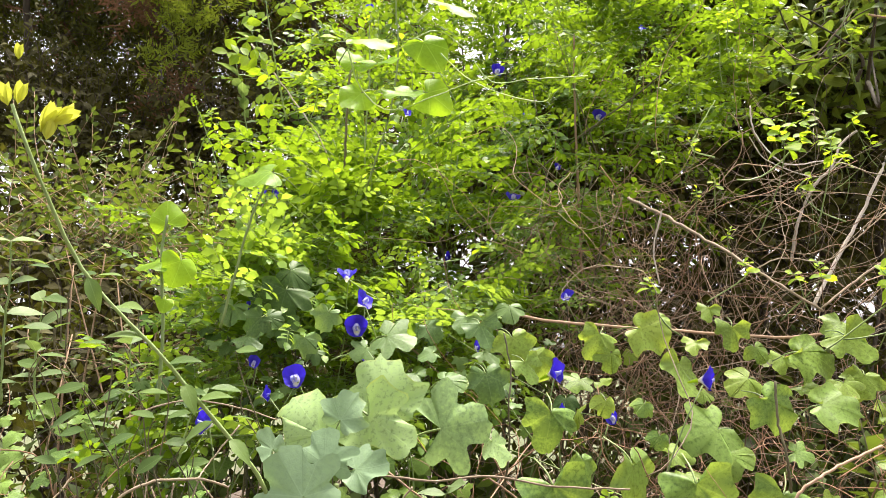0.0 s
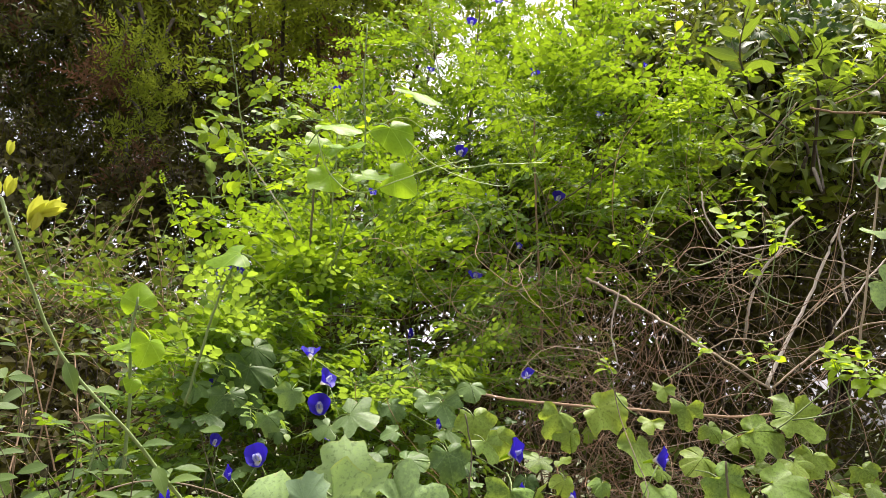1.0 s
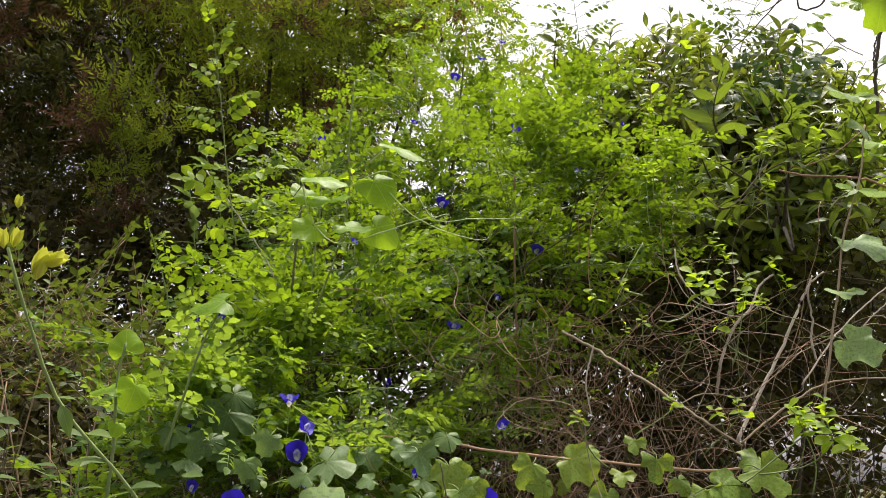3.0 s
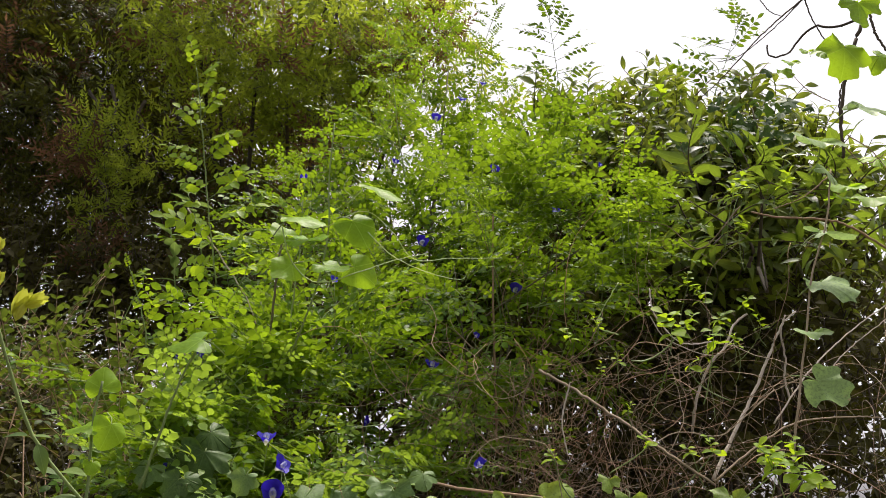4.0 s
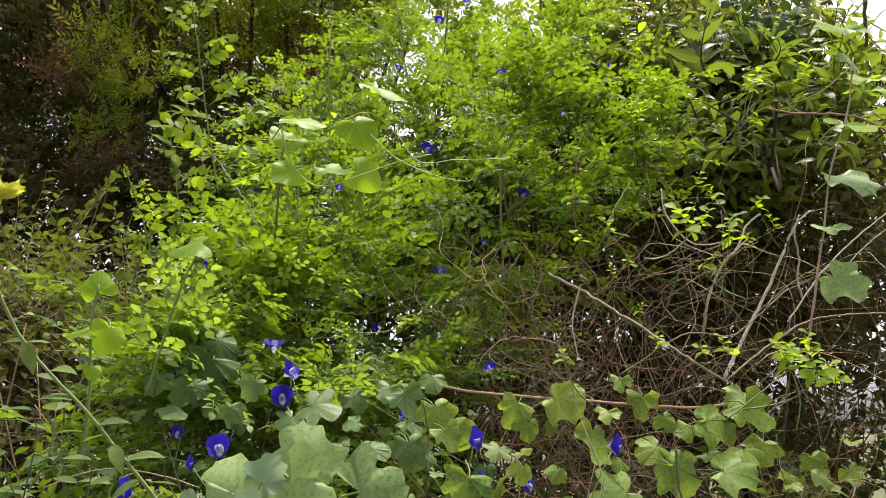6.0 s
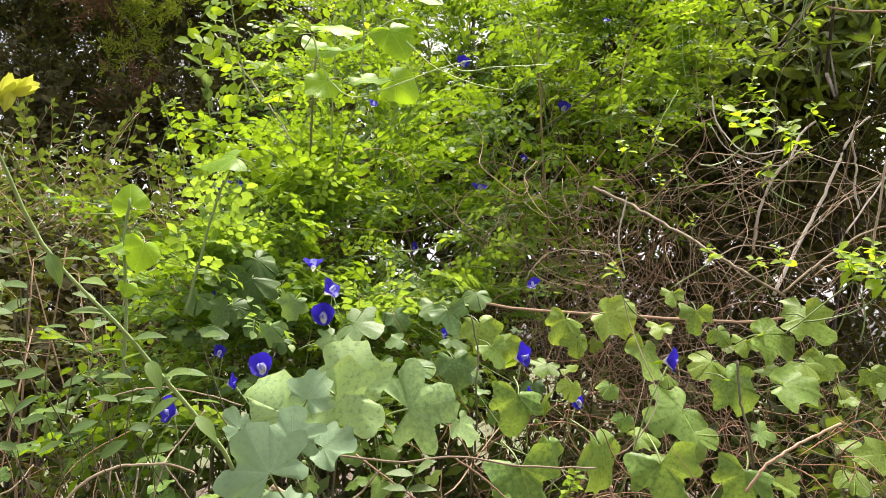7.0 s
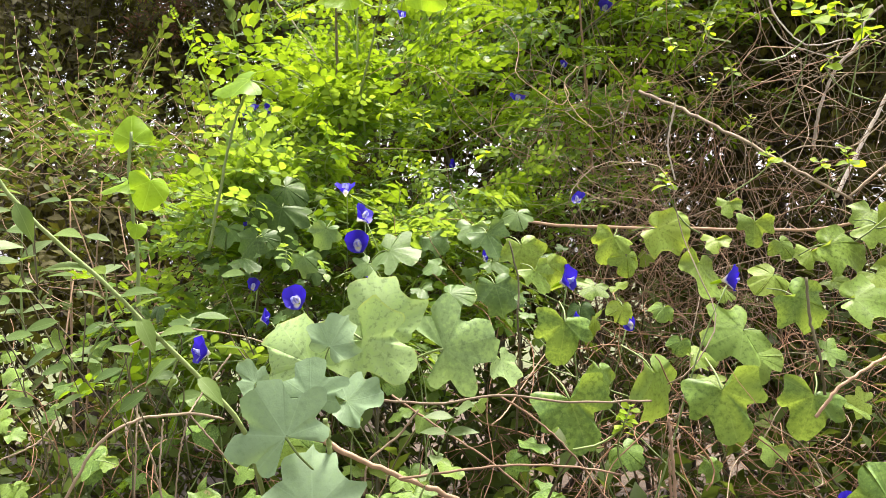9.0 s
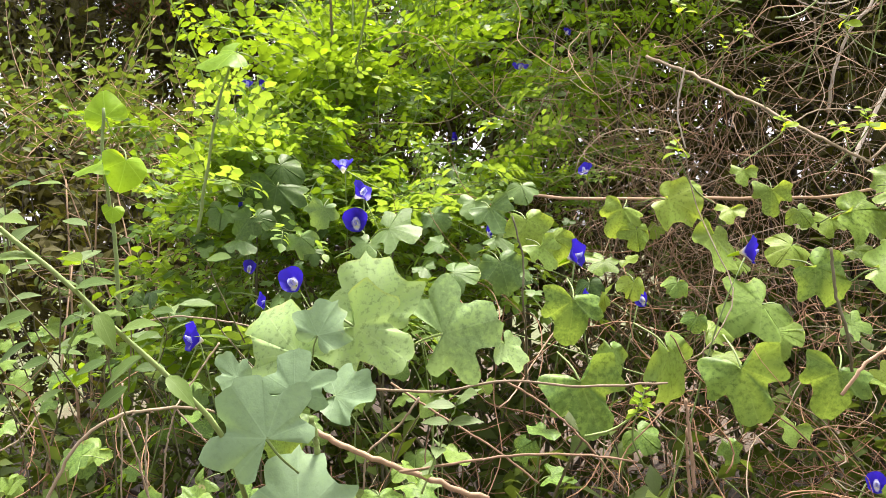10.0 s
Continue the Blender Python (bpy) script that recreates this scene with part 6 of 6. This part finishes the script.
paired_plant([(-0.016, 0.978, 1.297), (0.006, 0.969, 1.343), (0.023, 0.969, 1.376), (0.030, 0.969, 1.390)], 5, 0.038, "small plant with paired grey-green leaves among dry stems", 0.0012)
paired_plant([(-0.378, 1.013, 1.460), (-0.356, 1.013, 1.507), (-0.353, 1.013, 1.556)], 4, 0.045, "small plant with paired grey-green leaves", 0.0014)
paired_plant([(-0.309, 1.066, 1.409), (-0.297, 1.066, 1.460), (-0.282, 1.066, 1.497)], 3, 0.045, "small plant with paired grey-green leaves", 0.0014)

OVATE_MESH = [mesh_of("leaf", blade(1.0, 0.5, (0.0, 0.72, 1.0, 0.92, 0.6, 0.0), 0.22, d), [WEED_LEAF]) for d in (0.1, 0.3)]


def broad_weed(place, leaves, label):
    """A weed whose oval leaves lie nearly level on thin stems that rise from its foot."""
    root = thing("broad_leaved_weed", place, label, "weed")
    for p, size, around in leaves:
        lift = rng.normal(5, 14)
        way = (math.cos(radians(around)), math.sin(radians(around)) * 0.7 - 0.25, math.sin(radians(lift)))
        ob = part("leaf", OVATE_MESH[len(root.children) % 2], None, root)
        at = Vector(p) - Vector(place) - Vector(way).normalized() * size * 0.5
        ob.matrix_basis = Matrix.Translation(at) @ turn_to(way, (0, -0.5, 1), rng.normal(0, 0.3)) @ Matrix.Scale(size, 4)
        part("stalk", tube(bend([at, at + Vector((rng.normal(0, 0.01), 0.015, -0.03)), at + Vector((rng.normal(0, 0.025), 0.03, -0.10))], 8), 0.0006, 0.0009, 4), SHADE_STEM, root)
    return root


broad_weed((-0.453, 1.099, 0.000), [((-0.518, 1.109, 1.665), 0.028, 181), ((-0.409, 1.004, 1.641), 0.039, -15), ((-0.456, 1.030, 1.613), 0.038, 4), ((-0.383, 1.014, 1.641), 0.031, 166), ((-0.420, 0.977, 1.579), 0.029, -29), ((-0.408, 1.120, 1.605), 0.034, 20), ((-0.450, 0.979, 1.577), 0.035, 217), ((-0.373, 0.950, 1.557), 0.034, 153), ((-0.428, 1.113, 1.454), 0.036, 190), ((-0.311, 0.944, 1.477), 0.033, 143), ((-0.411, 0.980, 1.505), 0.035, 191), ((-0.401, 1.080, 1.494), 0.034, 207), ((-0.456, 1.087, 1.447), 0.037, 152), ((-0.419, 0.947, 1.428), 0.029, 155), ((-0.240, 1.027, 1.501), 0.040, 208), ((-0.228, 1.075, 1.548), 0.036, -18), ((-0.283, 1.063, 1.410), 0.029, 27), ((-0.301, 1.030, 1.438), 0.028, 204), ((-0.299, 0.939, 1.423), 0.035, 32), ((-0.401, 1.109, 1.435), 0.039, 194), ((-0.383, 0.975, 1.423), 0.038, 13), ((-0.406, 0.963, 1.472), 0.039, 27), ((-0.287, 0.966, 1.524), 0.037, -10), ((-0.274, 1.016, 1.497), 0.030, -8), ((-0.508, 1.070, 1.535), 0.032, 148), ((-0.479, 1.053, 1.492), 0.040, 12), ((-0.308, 0.970, 1.500), 0.035, 25), ((-0.412, 0.941, 1.543), 0.030, 40), ((-0.206, 0.960, 1.471), 0.037, 161), ((-0.297, 1.024, 1.471), 0.037, -10)], "low weed with oval grey-green leaves beside the budding shoot")

# ---- bent dry stems over the vine carpet ----
twig([(-0.390, 0.964, 1.317), (-0.352, 0.965, 1.373), (-0.315, 0.976, 1.397), (-0.262, 0.998, 1.398), (-0.247, 1.069, 1.378)], 0.0018, 0.0015, "bent tan dry stem over the vine carpet", PALE_TWIG)
for a, b, c in (((-0.313, 0.986, 1.392), (-0.298, 0.977, 1.359), (-0.288, 0.978, 1.305)), ((-0.291, 0.997, 1.394), (-0.293, 0.987, 1.350), (-0.294, 0.987, 1.303)), ((-0.262, 0.998, 1.396), (-0.271, 0.988, 1.360), (-0.280, 0.988, 1.302)), ((-0.261, 0.998, 1.396), (-0.239, 0.999, 1.367), (-0.219, 1.020, 1.324)), ((-0.234, 1.069, 1.454), (-0.264, 1.048, 1.412), (-0.271, 1.018, 1.393)), ((-0.345, 1.065, 1.419), (-0.342, 1.045, 1.365), (-0.345, 1.036, 1.292)), ((-0.440, 1.061, 1.394), (-0.457, 1.041, 1.368), (-0.504, 1.029, 1.350))):
    twig([a, b, c], 0.0011, 0.0009, "thin straight dry stem", PALE_TWIG)
twig([(-0.436, 1.211, 1.454), (-0.389, 1.213, 1.472), (-0.336, 1.215, 1.479), (-0.270, 1.217, 1.467), (-0.219, 1.219, 1.450)], 0.0013, 0.0010, "thin dry stem above the vine carpet", PALE_TWIG)
paired_plant([(-0.765, 3.194, 2.323), (-0.774, 3.131, 2.514), (-0.796, 3.077, 2.684)], 8, 0.10, "pale plant with slim willow-like leaves behind the bush edge", 0.003)
paired_plant([(-0.701, 3.325, 2.550), (-0.729, 3.267, 2.731), (-0.774, 3.226, 2.866)], 7, 0.10, "pale plant with slim willow-like leaves behind the bush edge", 0.003)
